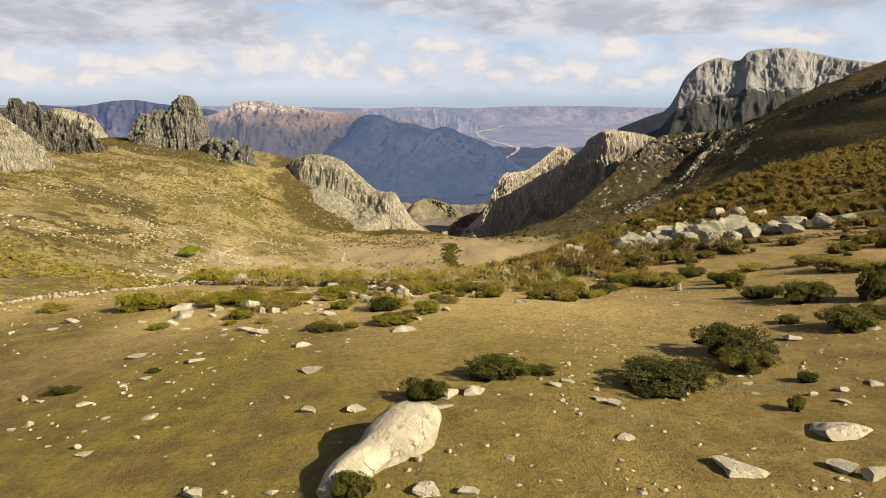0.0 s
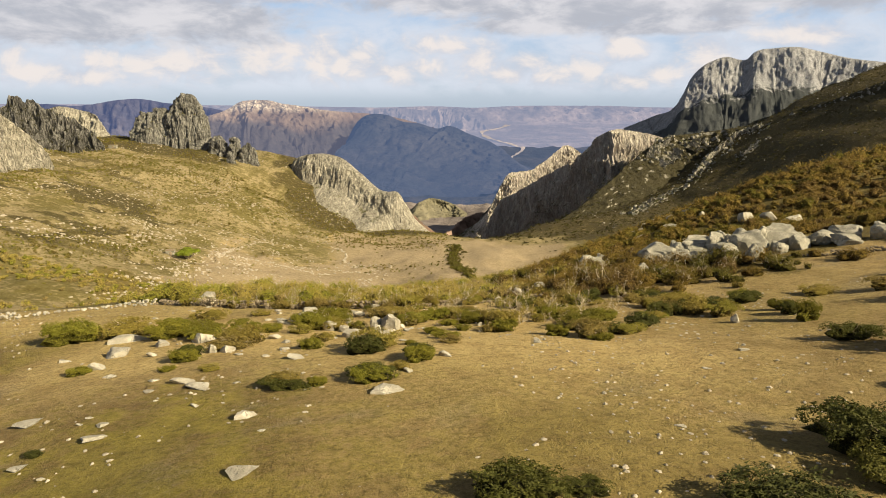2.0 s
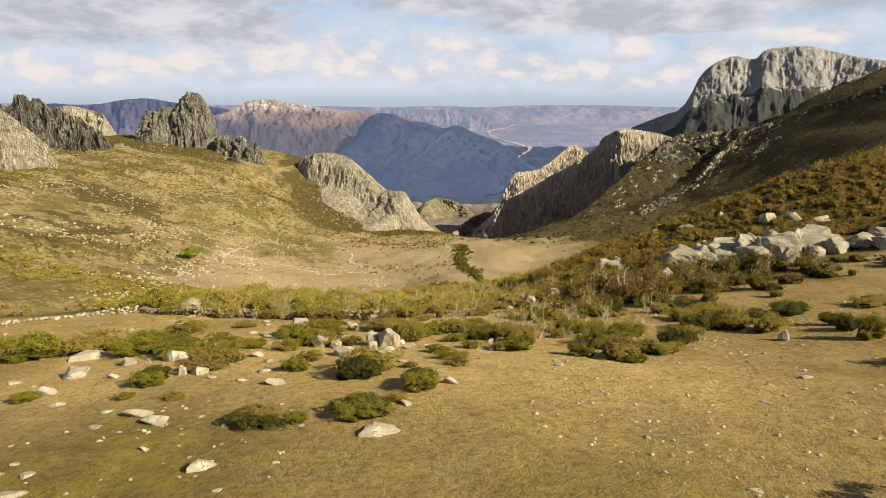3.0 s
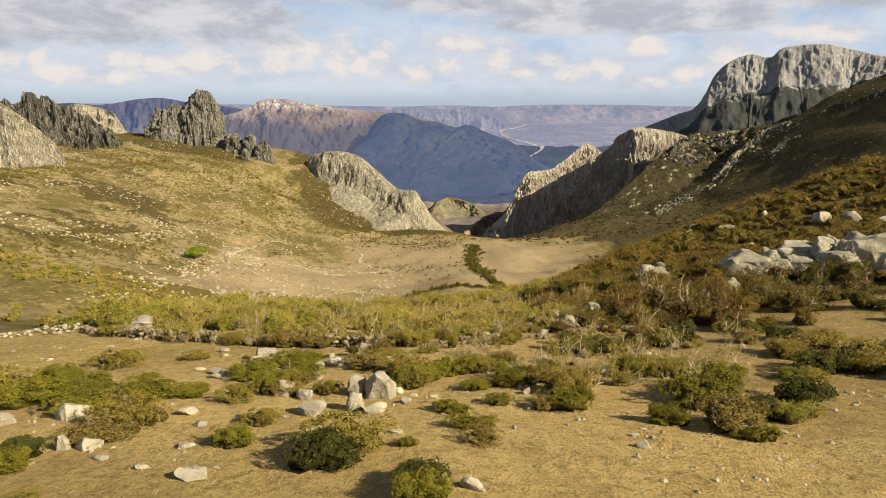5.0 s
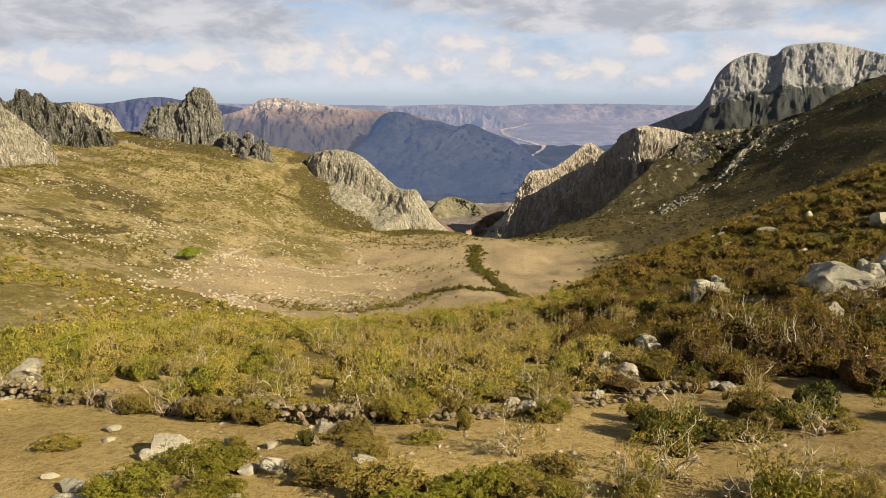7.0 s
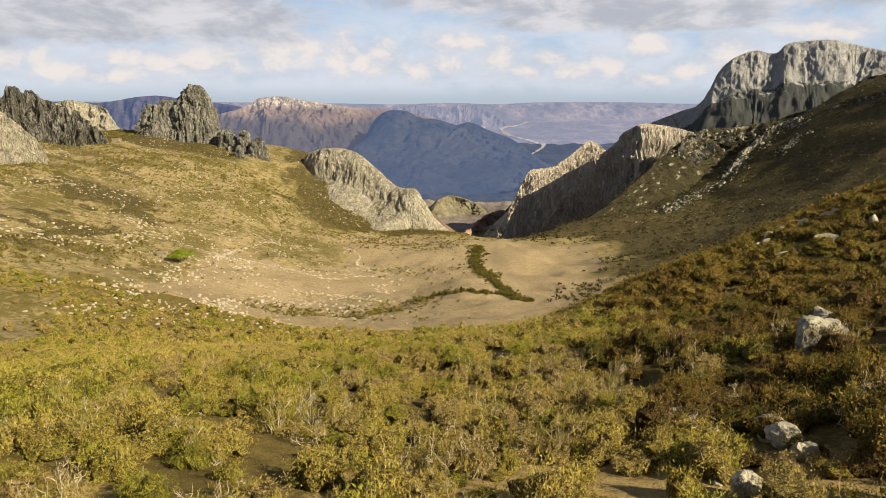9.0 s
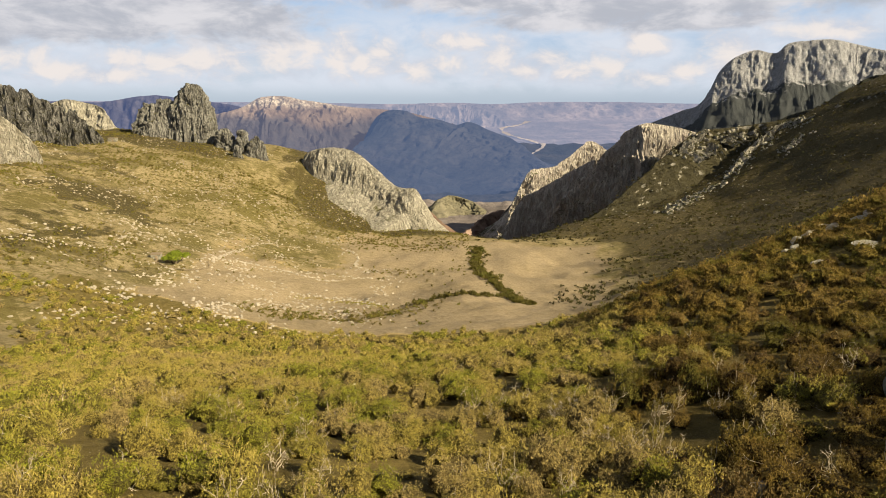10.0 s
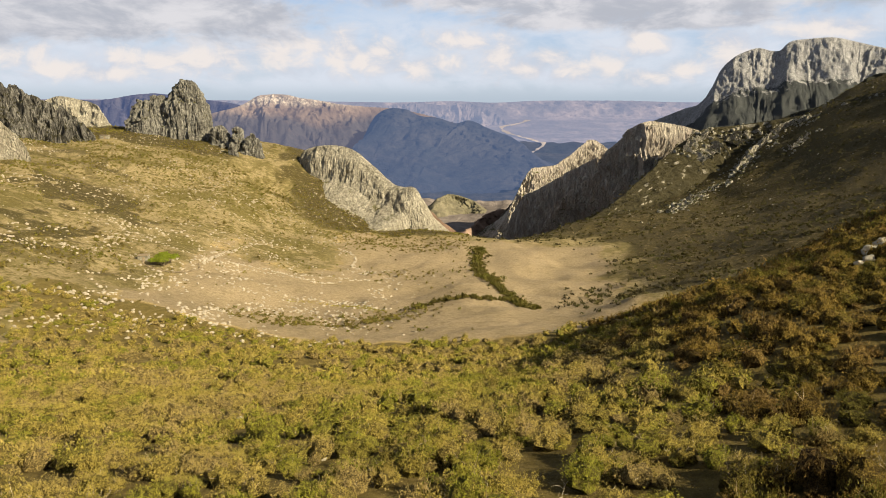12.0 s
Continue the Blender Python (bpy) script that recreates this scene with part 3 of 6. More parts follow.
massif("pale_slope", DOME_ROCK, [(-460, 700, -4), (-423, 700, 3), (-405, 700, 9), (-383, 700, 6), (-359, 690, -2), (-341, 680, -24)],
       -90, 80, 60, 0.3, 5.0, 4.0, 12, seed=8, cols=160, label="pale sunlit rocky hill behind the crag", category="hill")
massif("rocky_slope", DOME_ROCK, [(-262, 330, 24), (-243, 340, 16), (-234, 347, 10), (-229, 354, 4), (-227, 362, -2), (-225, 368, -8), (-223, 374, -16)],
       -34, 18, 40, 0.6, 4.0, 4.0, 6, cols=240, rows=90, seed=9, facing=(1, -0.4), label="pale rocky hillside with sparse scrub", category="hillside")
massif("rock_dome", DOME_ROCK, [(-118, 522, -30), (-106, 512, -26), (-89, 506, -25.5), (-77, 500, -29), (-63, 492, -39), (-50, 484, -49), (-43, 478, -50), (-35, 472, -50), (-30, 468, -57), (-26, 462, -69), (-24, 458, -82)],
       -96, 85, 40, 0.30, 2.4, 1.4, 12, fine=0.28, cols=320, rows=130, seed=44, facing=(0.55, -1), bulge=1.6, label="bare pale granite dome at the end of the ridge", category="rock dome")
massif("cliff", CLIFF_ROCK, [(102, 940, -179), (108, 930, -155), (117, 912, -133), (129, 895, -109), (147, 876, -91), (155, 856, -77), (161, 836, -56), (170, 818, -41), (176, 800, -27), (187, 782, -18), (196, 784, -16), (216, 800, -18), (242, 822, -22), (270, 846, -28), (297, 870, -36)],
       -200, 60, 60, 0.82, 8, 5.0, 6, fine=1.5, cols=560, rows=150, seed=12, facing=(-0.3, -1), label="sunlit fluted granite cliff above a scrub slope", category="cliff")
massif("cliff", CLIFF_ROCK, [(38, 1170, -249), (52, 1175, -219), (68, 1180, -193), (78, 1185, -172), (94, 1190, -137), (106, 1192, -115), (130, 1215, -109), (161, 1245, -107), (180, 1262, -97), (206, 1285, -80), (224, 1300, -67), (240, 1310, -67), (267, 1325, -83), (297, 1340, -103)],
       -230, 50, 100, 0.62, 8, 6, 8, fine=1.4, cols=360, rows=110, seed=13, facing=(-0.2, -1), label="lower sunlit granite cliff over the gorge", category="cliff")
# Spur added for shade on the lower cliff; its crest follows the shade's edge.
massif("cliff", CLIFF_ROCK, [(40, 1165, -252), (56, 1150, -222), (72, 1125, -181), (88, 1095, -146), (107, 1060, -127), (123, 1025, -112), (146, 980, -88), (169, 930, -67)],
       -330, 60, 60, 0.6, 9, 7, 12, fine=1.2, cols=260, rows=90, seed=19, facing=(-1, -0.3), label="added rock spur turned from the sun below the cliffs", category="cliff")
RIDGE = massif("ridge", RIDGE_ROCK, [(75, 600, -104), (100, 620, -99), (122, 640, -91), (141, 660, -82), (161, 680, -70), (180, 700, -59), (203, 725, -45), (224, 745, -34), (246, 760, -24), (280, 765, -20), (306, 762, -16), (339, 747, -9), (353, 732, -4), (364, 700, 9), (376, 670, 17), (402, 620, 36), (430, 560, 60)],
       -125, 150, 60, 0.16, 5, 4, 20, fine=0.7, cols=420, rows=110, seed=31, facing=(0.3, -1), label="dark heath-covered ridge with grey rock ribs", category="ridge")


def ridge_heights():
    """Heights of the ridge's surface on a grid of 5 m cells."""
    co = np.zeros(len(RIDGE.data.vertices) * 3, np.float32)
    RIDGE.data.vertices.foreach_get("co", co)
    co = co.reshape(-1, 3)
    top = np.full((160, 160), -999.0)
    i, j = (np.clip(co[:, k] / 5 - o, 0, 159).astype(int) for k, o in ((0, 0), (1, 60)))
    np.maximum.at(top, (i, j), co[:, 2])
    return top


RIDGE_TOP = ridge_heights()


def surface_z(x, y):
    """The ground, or the ridge where it stands higher."""
    i, j = np.clip(np.asarray(x) / 5, 0, 159).astype(int), np.clip(np.asarray(y) / 5 - 60, 0, 159).astype(int)
    return np.maximum(ground_z(x, y), np.where((np.asarray(x) > 2) & (np.asarray(y) > 302), RIDGE_TOP[i, j] - 0.6, -999))


massif("mountain", MESA_ROCK, [(500, 1900, -52), (540, 1900, -36), (586, 1900, -17), (630, 1862, 10), (643, 1850, 45), (656, 1842, 82), (680, 1832, 112), (712, 1826, 130), (739, 1820, 137), (768, 1806, 129), (784, 1800, 130), (798, 1792, 147), (846, 1780, 156), (894, 1760, 157), (948, 1750, 145), (1008, 1700, 124), (1116, 1650, 114), (1274, 1600, 149)],
       -230, 430, 300, 0.25, 8, 9, 24, fine=0.55, cols=460, rows=120, seed=15, label="grey flat-topped granite mountain", category="mountain")
massif("mountain", SHOULDER_ROCK, [(560, 1300, -40), (588, 1300, -20), (647, 1250, 8), (676, 1200, 50), (687, 1150, 46), (714, 1100, 84), (752, 1000, 114), (800, 850, 160)],
       -140, 330, 200, 0.26, 16, 16, 30, cols=360, rows=100, seed=16, facing=(-1, -0.4), label="dark heath-covered mountain shoulder with rock ribs", category="mountain")
massif("gorge_side", RUST_RANGE, [(-90, 1120, -262), (-30, 1170, -238), (3, 1220, -222), (40, 1300, -208), (75, 1400, -214), (95, 1480, -240)],
       -300, 60, 120, 0.2, 8, 8, 30, seed=41, facing=(-0.8, 0.5), label="rust-brown slope in the gorge", category="slope")
massif("gorge_side", RUST_RANGE, [(-130, 700, -70), (-75, 760, -95), (-48, 800, -114), (-37, 850, -136), (-20, 900, -160), (10, 980, -210)],
       -270, 60, 120, 0.3, 6, 6, 25, seed=42, facing=(0.8, 0.4), label="shaded brown side of the gorge", category="slope")
massif("far_hill", NEAR_RANGE, [(-120, 1480, -262), (-84, 1520, -246), (-69, 1600, -224), (-37, 1650, -219), (5, 1650, -230), (45, 1600, -252), (90, 1560, -275)],
       -300, 170, 160, 0.2, 6, 8, 50, seed=27, label="small olive hill in the gorge mouth", category="hill")
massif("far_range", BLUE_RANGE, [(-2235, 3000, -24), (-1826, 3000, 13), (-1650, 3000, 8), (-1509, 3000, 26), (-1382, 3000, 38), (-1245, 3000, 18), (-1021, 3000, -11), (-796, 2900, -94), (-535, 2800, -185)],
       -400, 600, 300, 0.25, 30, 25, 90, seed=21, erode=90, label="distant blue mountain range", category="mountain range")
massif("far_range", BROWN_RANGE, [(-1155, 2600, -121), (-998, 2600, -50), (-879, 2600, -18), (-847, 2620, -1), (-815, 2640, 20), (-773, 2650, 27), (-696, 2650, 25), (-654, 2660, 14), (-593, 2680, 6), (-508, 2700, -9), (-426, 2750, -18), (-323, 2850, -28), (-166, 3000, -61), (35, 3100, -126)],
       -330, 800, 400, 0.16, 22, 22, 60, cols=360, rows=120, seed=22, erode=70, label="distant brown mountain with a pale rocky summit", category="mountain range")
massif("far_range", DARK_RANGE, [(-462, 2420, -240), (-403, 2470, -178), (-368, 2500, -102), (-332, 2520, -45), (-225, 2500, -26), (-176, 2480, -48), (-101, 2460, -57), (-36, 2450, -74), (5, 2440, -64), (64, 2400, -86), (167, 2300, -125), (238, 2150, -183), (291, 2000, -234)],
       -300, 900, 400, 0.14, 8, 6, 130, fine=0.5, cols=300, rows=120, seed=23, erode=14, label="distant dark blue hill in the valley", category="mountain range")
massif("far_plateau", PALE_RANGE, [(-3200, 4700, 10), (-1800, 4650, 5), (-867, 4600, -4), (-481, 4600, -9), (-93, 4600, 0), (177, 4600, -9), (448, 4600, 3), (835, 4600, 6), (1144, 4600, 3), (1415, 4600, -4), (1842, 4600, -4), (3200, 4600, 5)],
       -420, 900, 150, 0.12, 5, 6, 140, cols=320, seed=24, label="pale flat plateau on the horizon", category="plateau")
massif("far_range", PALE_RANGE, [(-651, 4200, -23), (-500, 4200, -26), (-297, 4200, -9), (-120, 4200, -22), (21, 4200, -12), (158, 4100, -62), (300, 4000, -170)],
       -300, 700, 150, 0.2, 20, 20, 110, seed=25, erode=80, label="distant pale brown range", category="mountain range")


def river():
    """A pale gravel river bed winding down the far valley."""
    line, t = wall_line([(380, 4200), (335, 4100), (206, 3900), (221, 3600), (326, 3300), (356, 3150), (287, 2900), (250, 2700)], 20.0)
    tan = np.gradient(line, axis=0)
    nor = np.stack([-tan[:, 1], tan[:, 0]], -1) / np.linalg.norm(tan, axis=1)[:, None]
    half = 13 + 9 * fbm(t / 120, t * 0, octaves=3, seed=5)
    rows = np.stack([line + nor * (half * k)[:, None] for k in (-1, -0.3, 0.3, 1)], 1)
    z = ground_z(rows[..., 0].ravel(), rows[..., 1].ravel()).reshape(rows.shape[:2]) + 6
    # The gravel's emission imitates haze over the far valley.
    me = grid_mesh("river_bed", np.concatenate([rows, z[..., None]], -1), range_material("river_gravel", (0.20, 0.165, 0.145), (0.30, 0.25, 0.22), (0.09, 0.09, 0.11)))
    return tagged(new("river_bed", me), "pale gravel river bed in the far valley", "river", kind="structure")


def wall_line(points, step_m):
    c = np.array(points, float)
    ts = np.concatenate([[0], np.cumsum(np.hypot(np.diff(c[:, 0]), np.diff(c[:, 1])))])
    t = np.arange(0, ts[-1], step_m)
    return spline(ts, c, t), t


river()


# ---- materials of stones and plants ----
def stone_material(name, light, dark, lichen, scale=1.0):
    m, n = material(name)
    p = place(n)
    rnd = n.add("ShaderNodeObjectInfo").outputs["Random"]
    a, b, c = n.noise(p, 1.6 * scale, 6, 0.6), n.noise(p, 9.0 * scale, 6, 0.65), n.noise(p, 55.0 * scale, 4, 0.7)
    col = n.mix(n.ramp(a, 0.35, 0.68), dark, light)
    col = n.mix(n.ramp(b, 0.52, 0.70, 0, 0.75), col, lichen)
    col = n.mix(n.ramp(c, 0.45, 0.75, 0, 0.45), col, tuple(v * 0.5 for v in dark))
    vein = n.noise(n.scaled(p, 1.0, 1.0, 0.45), 2.4 * scale, 5, 0.6, 0.8)
    crack = n.math("MULTIPLY", n.ramp(n.math("ABSOLUTE", n.math("SUBTRACT", vein, 0.5)), 0.0, 0.018, 0.8, 0.0), n.ramp(a, 0.45, 0.6))
    col = n.mix(crack, col, tuple(v * 0.35 for v in dark))
    col = n.mix(n.ramp(rnd, 0.0, 1.0, 0.0, 0.35), col, tuple(v * 0.6 for v in light))
    h = n.math("ADD", n.math("MULTIPLY", b, 0.8), n.math("SUBTRACT", n.math("MULTIPLY", c, 0.25), n.math("MULTIPLY", crack, 0.8)))
    finish(n, col, 0.9, h, 0.9, 0.09, 0.2)
    return m


def leaf_material(name, tones, per_object, shine=0.15):
    """Small leaves: three tones from one shrub to the next, uneven from leaf to leaf, some light passing through."""
    m, n = material(name)
    tone = n.add("ShaderNodeObjectInfo").outputs["Random"] if per_object else attribute(n, "tone")
    isl = n.add("ShaderNodeNewGeometry").outputs["Random Per Island"]
    col = n.mix(n.ramp(tone, 0.0, 0.5), tones[0], tones[1])
    col = n.mix(n.ramp(tone, 0.5, 1.0), col, tones[2])
    col = n.mix(n.math("MULTIPLY", isl, 0.40), col, tuple(c * 0.4 for c in tones[0]))
    col = n.mix(n.ramp(isl, 0.86, 0.95, 0, 0.15), col, (0.30, 0.235, 0.075))
    out, b, t, mix = (n.add(k) for k in ("ShaderNodeOutputMaterial", "ShaderNodeBsdfPrincipled", "ShaderNodeBsdfTranslucent", "ShaderNodeMixShader"))
    n.put(b.inputs["Base Color"], col)
    b.inputs["Roughness"].default_value, b.inputs["Specular IOR Level"].default_value = 0.7, shine
    n.put(t.inputs["Color"], col)
    mix.inputs[0].default_value = 0.18
    n.put(mix.inputs[1], b.outputs[0])
    n.put(mix.inputs[2], t.outputs[0])
    n.put(out.inputs[0], mix.outputs[0])
    return m


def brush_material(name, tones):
    """The dense inside of a shrub: fine twigs and leaves run together, the shade of gaps painted as dark noise."""
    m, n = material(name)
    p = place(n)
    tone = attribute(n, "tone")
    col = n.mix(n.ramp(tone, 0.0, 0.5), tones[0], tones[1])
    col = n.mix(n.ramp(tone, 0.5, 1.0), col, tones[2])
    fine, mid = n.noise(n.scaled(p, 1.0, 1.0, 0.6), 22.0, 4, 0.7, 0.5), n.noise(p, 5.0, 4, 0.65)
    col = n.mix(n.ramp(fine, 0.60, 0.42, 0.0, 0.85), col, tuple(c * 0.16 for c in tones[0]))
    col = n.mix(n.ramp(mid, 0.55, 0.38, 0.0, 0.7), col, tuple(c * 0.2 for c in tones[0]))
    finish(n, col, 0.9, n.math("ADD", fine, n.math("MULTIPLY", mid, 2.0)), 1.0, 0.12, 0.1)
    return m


def wood_material(name, light, dark):
    m, n = material(name)
    p = place(n)
    a = n.noise(n.scaled(p, 8, 8, 2), 1.0, 5)
    isl = n.add("ShaderNodeNewGeometry").outputs["Random Per Island"]
    col = n.mix(n.ramp(n.math("ADD", n.math("MULTIPLY", a, 0.6), n.math("MULTIPLY", isl, 0.4)), 0.3, 0.7), dark, light)
    finish(n, col, 0.85, a, 0.4, 0.02, 0.2)
    return m


CREAM_STONE = stone_material("cream_granite", (0.53, 0.48, 0.385), (0.31, 0.275, 0.21), (0.25, 0.235, 0.165))
GREY_STONE = stone_material("lichened_granite", (0.37, 0.335, 0.26), (0.16, 0.145, 0.11), (0.10, 0.10, 0.05), 0.8)
WALL_STONE = stone_material("old_wall_stone", (0.36, 0.285, 0.19), (0.13, 0.098, 0.060), (0.11, 0.085, 0.050), 1.5)
SCREE_STONE = stone_material("scree_granite", (0.49, 0.425, 0.33), (0.30, 0.255, 0.19), (0.24, 0.21, 0.155), 0.5)
DARK_LEAF = leaf_material("dark_green_leaf", ((0.056, 0.059, 0.013), (0.083, 0.083, 0.015), (0.125, 0.115, 0.020)), True)
BRIGHT_LEAF = leaf_material("yellow_green_leaf", ((0.145, 0.128, 0.016), (0.200, 0.178, 0.020), (0.190, 0.182, 0.020)), True)
OLIVE_LEAF = leaf_material("olive_leaf", ((0.215, 0.158, 0.044), (0.265, 0.205, 0.040), (0.215, 0.195, 0.027)), True)
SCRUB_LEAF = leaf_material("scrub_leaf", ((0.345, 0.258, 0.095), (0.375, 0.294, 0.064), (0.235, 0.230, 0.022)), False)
# A browner, darker copy of the scrub tones that paints in the bank's shade.
SHADY_LEAF = leaf_material("shaded_brown_scrub_leaf", ((0.144, 0.092, 0.027), (0.211, 0.141, 0.026), (0.128, 0.114, 0.018)), False)
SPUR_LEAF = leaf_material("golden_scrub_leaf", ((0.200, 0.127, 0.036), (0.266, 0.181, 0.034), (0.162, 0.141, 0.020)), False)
HILL_LEAF = leaf_material("olive_hill_leaf", ((0.15, 0.115, 0.032), (0.19, 0.155, 0.034), (0.15, 0.14, 0.024)), False)
SLOPE_LEAF = leaf_material("hillside_leaf", ((0.095, 0.080, 0.020), (0.14, 0.118, 0.024), (0.12, 0.118, 0.018)), False)
# Dark heath leaves, with the slope's shade put into their colour too.
SHADED_HEATH_LEAF = leaf_material("shaded_heath_leaf", ((0.056, 0.046, 0.018), (0.080, 0.066, 0.022), (0.070, 0.066, 0.018)), False)
TWIG = wood_material("pale_dry_twig", (0.52, 0.44, 0.32), (0.22, 0.17, 0.11))
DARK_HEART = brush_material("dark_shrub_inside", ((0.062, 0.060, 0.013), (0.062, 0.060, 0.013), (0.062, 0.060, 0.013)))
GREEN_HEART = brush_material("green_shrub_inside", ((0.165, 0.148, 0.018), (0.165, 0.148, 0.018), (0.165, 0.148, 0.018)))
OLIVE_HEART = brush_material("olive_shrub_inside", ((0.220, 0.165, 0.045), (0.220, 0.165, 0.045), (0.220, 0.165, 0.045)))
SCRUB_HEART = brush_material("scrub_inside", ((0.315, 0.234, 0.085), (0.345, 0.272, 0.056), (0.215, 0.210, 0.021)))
# Its heart is darkened for shade in the same way.
SHADY_HEART = brush_material("shaded_brown_scrub_inside", ((0.132, 0.085, 0.027), (0.190, 0.127, 0.025), (0.115, 0.104, 0.017)))
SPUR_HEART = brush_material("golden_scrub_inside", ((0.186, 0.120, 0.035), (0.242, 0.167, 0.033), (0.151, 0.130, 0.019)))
BARK = wood_material("grey_brown_bark", (0.26, 0.20, 0.13), (0.10, 0.075, 0.045))


# ---- mesh makers ----
def mesh_from(name, verts, quads=None, tris=None, mats=(), index=None, smooth=False, attrs=None):
    me = bpy.data.meshes.new(name)
    verts = np.ascontiguousarray(verts, dtype=np.float32)
    quads = np.zeros((0, 4), int) if quads is None else np.asarray(quads, int)
    tris = np.zeros((0, 3), int) if tris is None else np.asarray(tris, int)
    loops = np.concatenate([quads.ravel(), tris.ravel()]).astype(np.int32)
    start = np.concatenate([np.arange(len(quads)) * 4, quads.size + np.arange(len(tris)) * 3]).astype(np.int32)
    me.vertices.add(len(verts))
    me.vertices.foreach_set("co", verts.ravel())
    me.loops.add(len(loops))
    me.loops.foreach_set("vertex_index", loops)
    me.polygons.add(len(start))
    me.polygons.foreach_set("loop_start", start)
    for mat in mats:
        me.materials.append(mat)
    if index is not None:
        me.polygons.foreach_set("material_index", np.asarray(index, dtype=np.int32))
    me.polygons.foreach_set("use_smooth", np.full(len(start), smooth))
    for key, v in (attrs or {}).items():
        a = me.attributes.new(key, "FLOAT", "POINT")
        a.data.foreach_set("value", np.ascontiguousarray(v, dtype=np.float32))
    me.update(calc_edges=True)
    return me


def ball(level):
    bm = bmesh.new()
    bmesh.ops.create_icosphere(bm, subdivisions=level, radius=1.0)
    v = np.array([p.co[:] for p in bm.verts])
    f = np.array([[q.index for q in p.verts] for p in bm.faces])
    bm.free()
    return v, f


BALLS = {k: ball(k) for k in (1, 2, 3, 4, 5)}


def stone_shape(rng, level=3, cuts=11, rough=0.13, depth=0.58, box=1.0):
    """An angular, worn stone of radius about 1: a ball cut by planes, then weathered."""
    v, f = BALLS[level]
    v = np.sign(v) * np.abs(v) ** box
    v /= np.linalg.norm(v, axis=1).max()
    for _ in range(cuts):
        d = rng.normal(size=3)
        d /= np.linalg.norm(d)
        over = np.maximum(v @ d - rng.uniform(depth - 0.15, depth + 0.25), 0)
        v -= over[:, None] * d
    o = rng.uniform(0, 50, 3)
    q = v * 1.7 + o
    v = v * (1 + rough * fbm(q[:, 0], q[:, 1], q[:, 2], 5, 0.55, int(o[0] * 10)))[:, None]
    q = v * 5 + o
    v = v * (1 + 0.3 * rough * fbm(q[:, 0], q[:, 1], q[:, 2], 3, 0.6, int(o[1] * 10)))[:, None]
    v /= np.abs(v).max(0)
    return v, f


def stone_mesh(name, mat, seed, level=3, **kw):
    v, f = stone_shape(np.random.default_rng(seed), level, **kw)
    me = mesh_from(name, v, tris=f, mats=(mat,), smooth=True)
    me.set_sharp_from_angle(angle=radians(24))
    return me


def tubes(paths, sides=4):
    """Tapered twigs: paths of (points, radii)."""
    vs, qs, base = [], [], 0
    for pts, rad in paths:
        pts = np.asarray(pts, float)
        d = np.gradient(pts, axis=0)
        d /= np.linalg.norm(d, axis=1)[:, None] + 1e-9
        ref = np.where(np.abs(d[:, 2:3]) > 0.9, [[1.0, 0, 0]], [[0, 0, 1.0]])
        a = np.cross(d, ref)
        a /= np.linalg.norm(a, axis=1)[:, None] + 1e-9
        b = np.cross(d, a)
        ang = np.arange(sides) * 2 * np.pi / sides
        ring = pts[:, None] + (a[:, None] * np.cos(ang)[None, :, None] + b[:, None] * np.sin(ang)[None, :, None]) * np.asarray(rad)[:, None, None]
        n = len(pts)
        vs.append(ring.reshape(-1, 3))
        i = np.arange((n - 1) * sides).reshape(n - 1, sides)
        j = np.roll(i, -1, 1)
        qs.append(np.stack([i, j, j + sides, i + sides], -1).reshape(-1, 4) + base)
        base += n * sides
    return np.concatenate(vs), np.concatenate(qs)


def twig_paths(rng, count, reach, height, radius, bend=0.25, forks=1, steps=5):
    """Gnarled branches that leave one root, lean outwards, wander and fork again and again."""
    paths = []

    def grow(start, way, length, thick, depth):
        n = steps if depth == 0 else 4
        pts, d = [start], way / np.linalg.norm(way)
        for _ in range(n - 1):
            d = d + rng.normal(size=3) * (bend + 0.28) + np.array([0, 0, 0.10])
            d /= np.linalg.norm(d)
            p = pts[-1] + d * length / (n - 1)
            p[2] = max(p[2], 0.0)
            pts.append(p)
        paths.append((np.array(pts), thick * np.linspace(1.0, 0.45, n)))
        if depth < min(forks, 2):
            for k in range(forks + 1):
                q = pts[rng.integers(max(1, n // 2), n)]
                grow(q, d + rng.normal(size=3) * 0.75 + np.array([0, 0, 0.25]), length * rng.uniform(0.35, 0.6), thick * 0.6, depth + 1)

    for _ in range(count):
        az, lean = rng.uniform(0, 2 * np.pi), rng.uniform(0.1, 1.0)
        way = np.array([math.cos(az) * reach * lean, math.sin(az) * reach * lean, height * (1.1 - 0.5 * lean)])
        root = np.array([math.cos(az), math.sin(az), 0.0]) * reach * rng.uniform(0, 0.3)
        grow(root, way, np.linalg.norm(way) * rng.uniform(0.55, 0.85), radius, 0)
    return paths


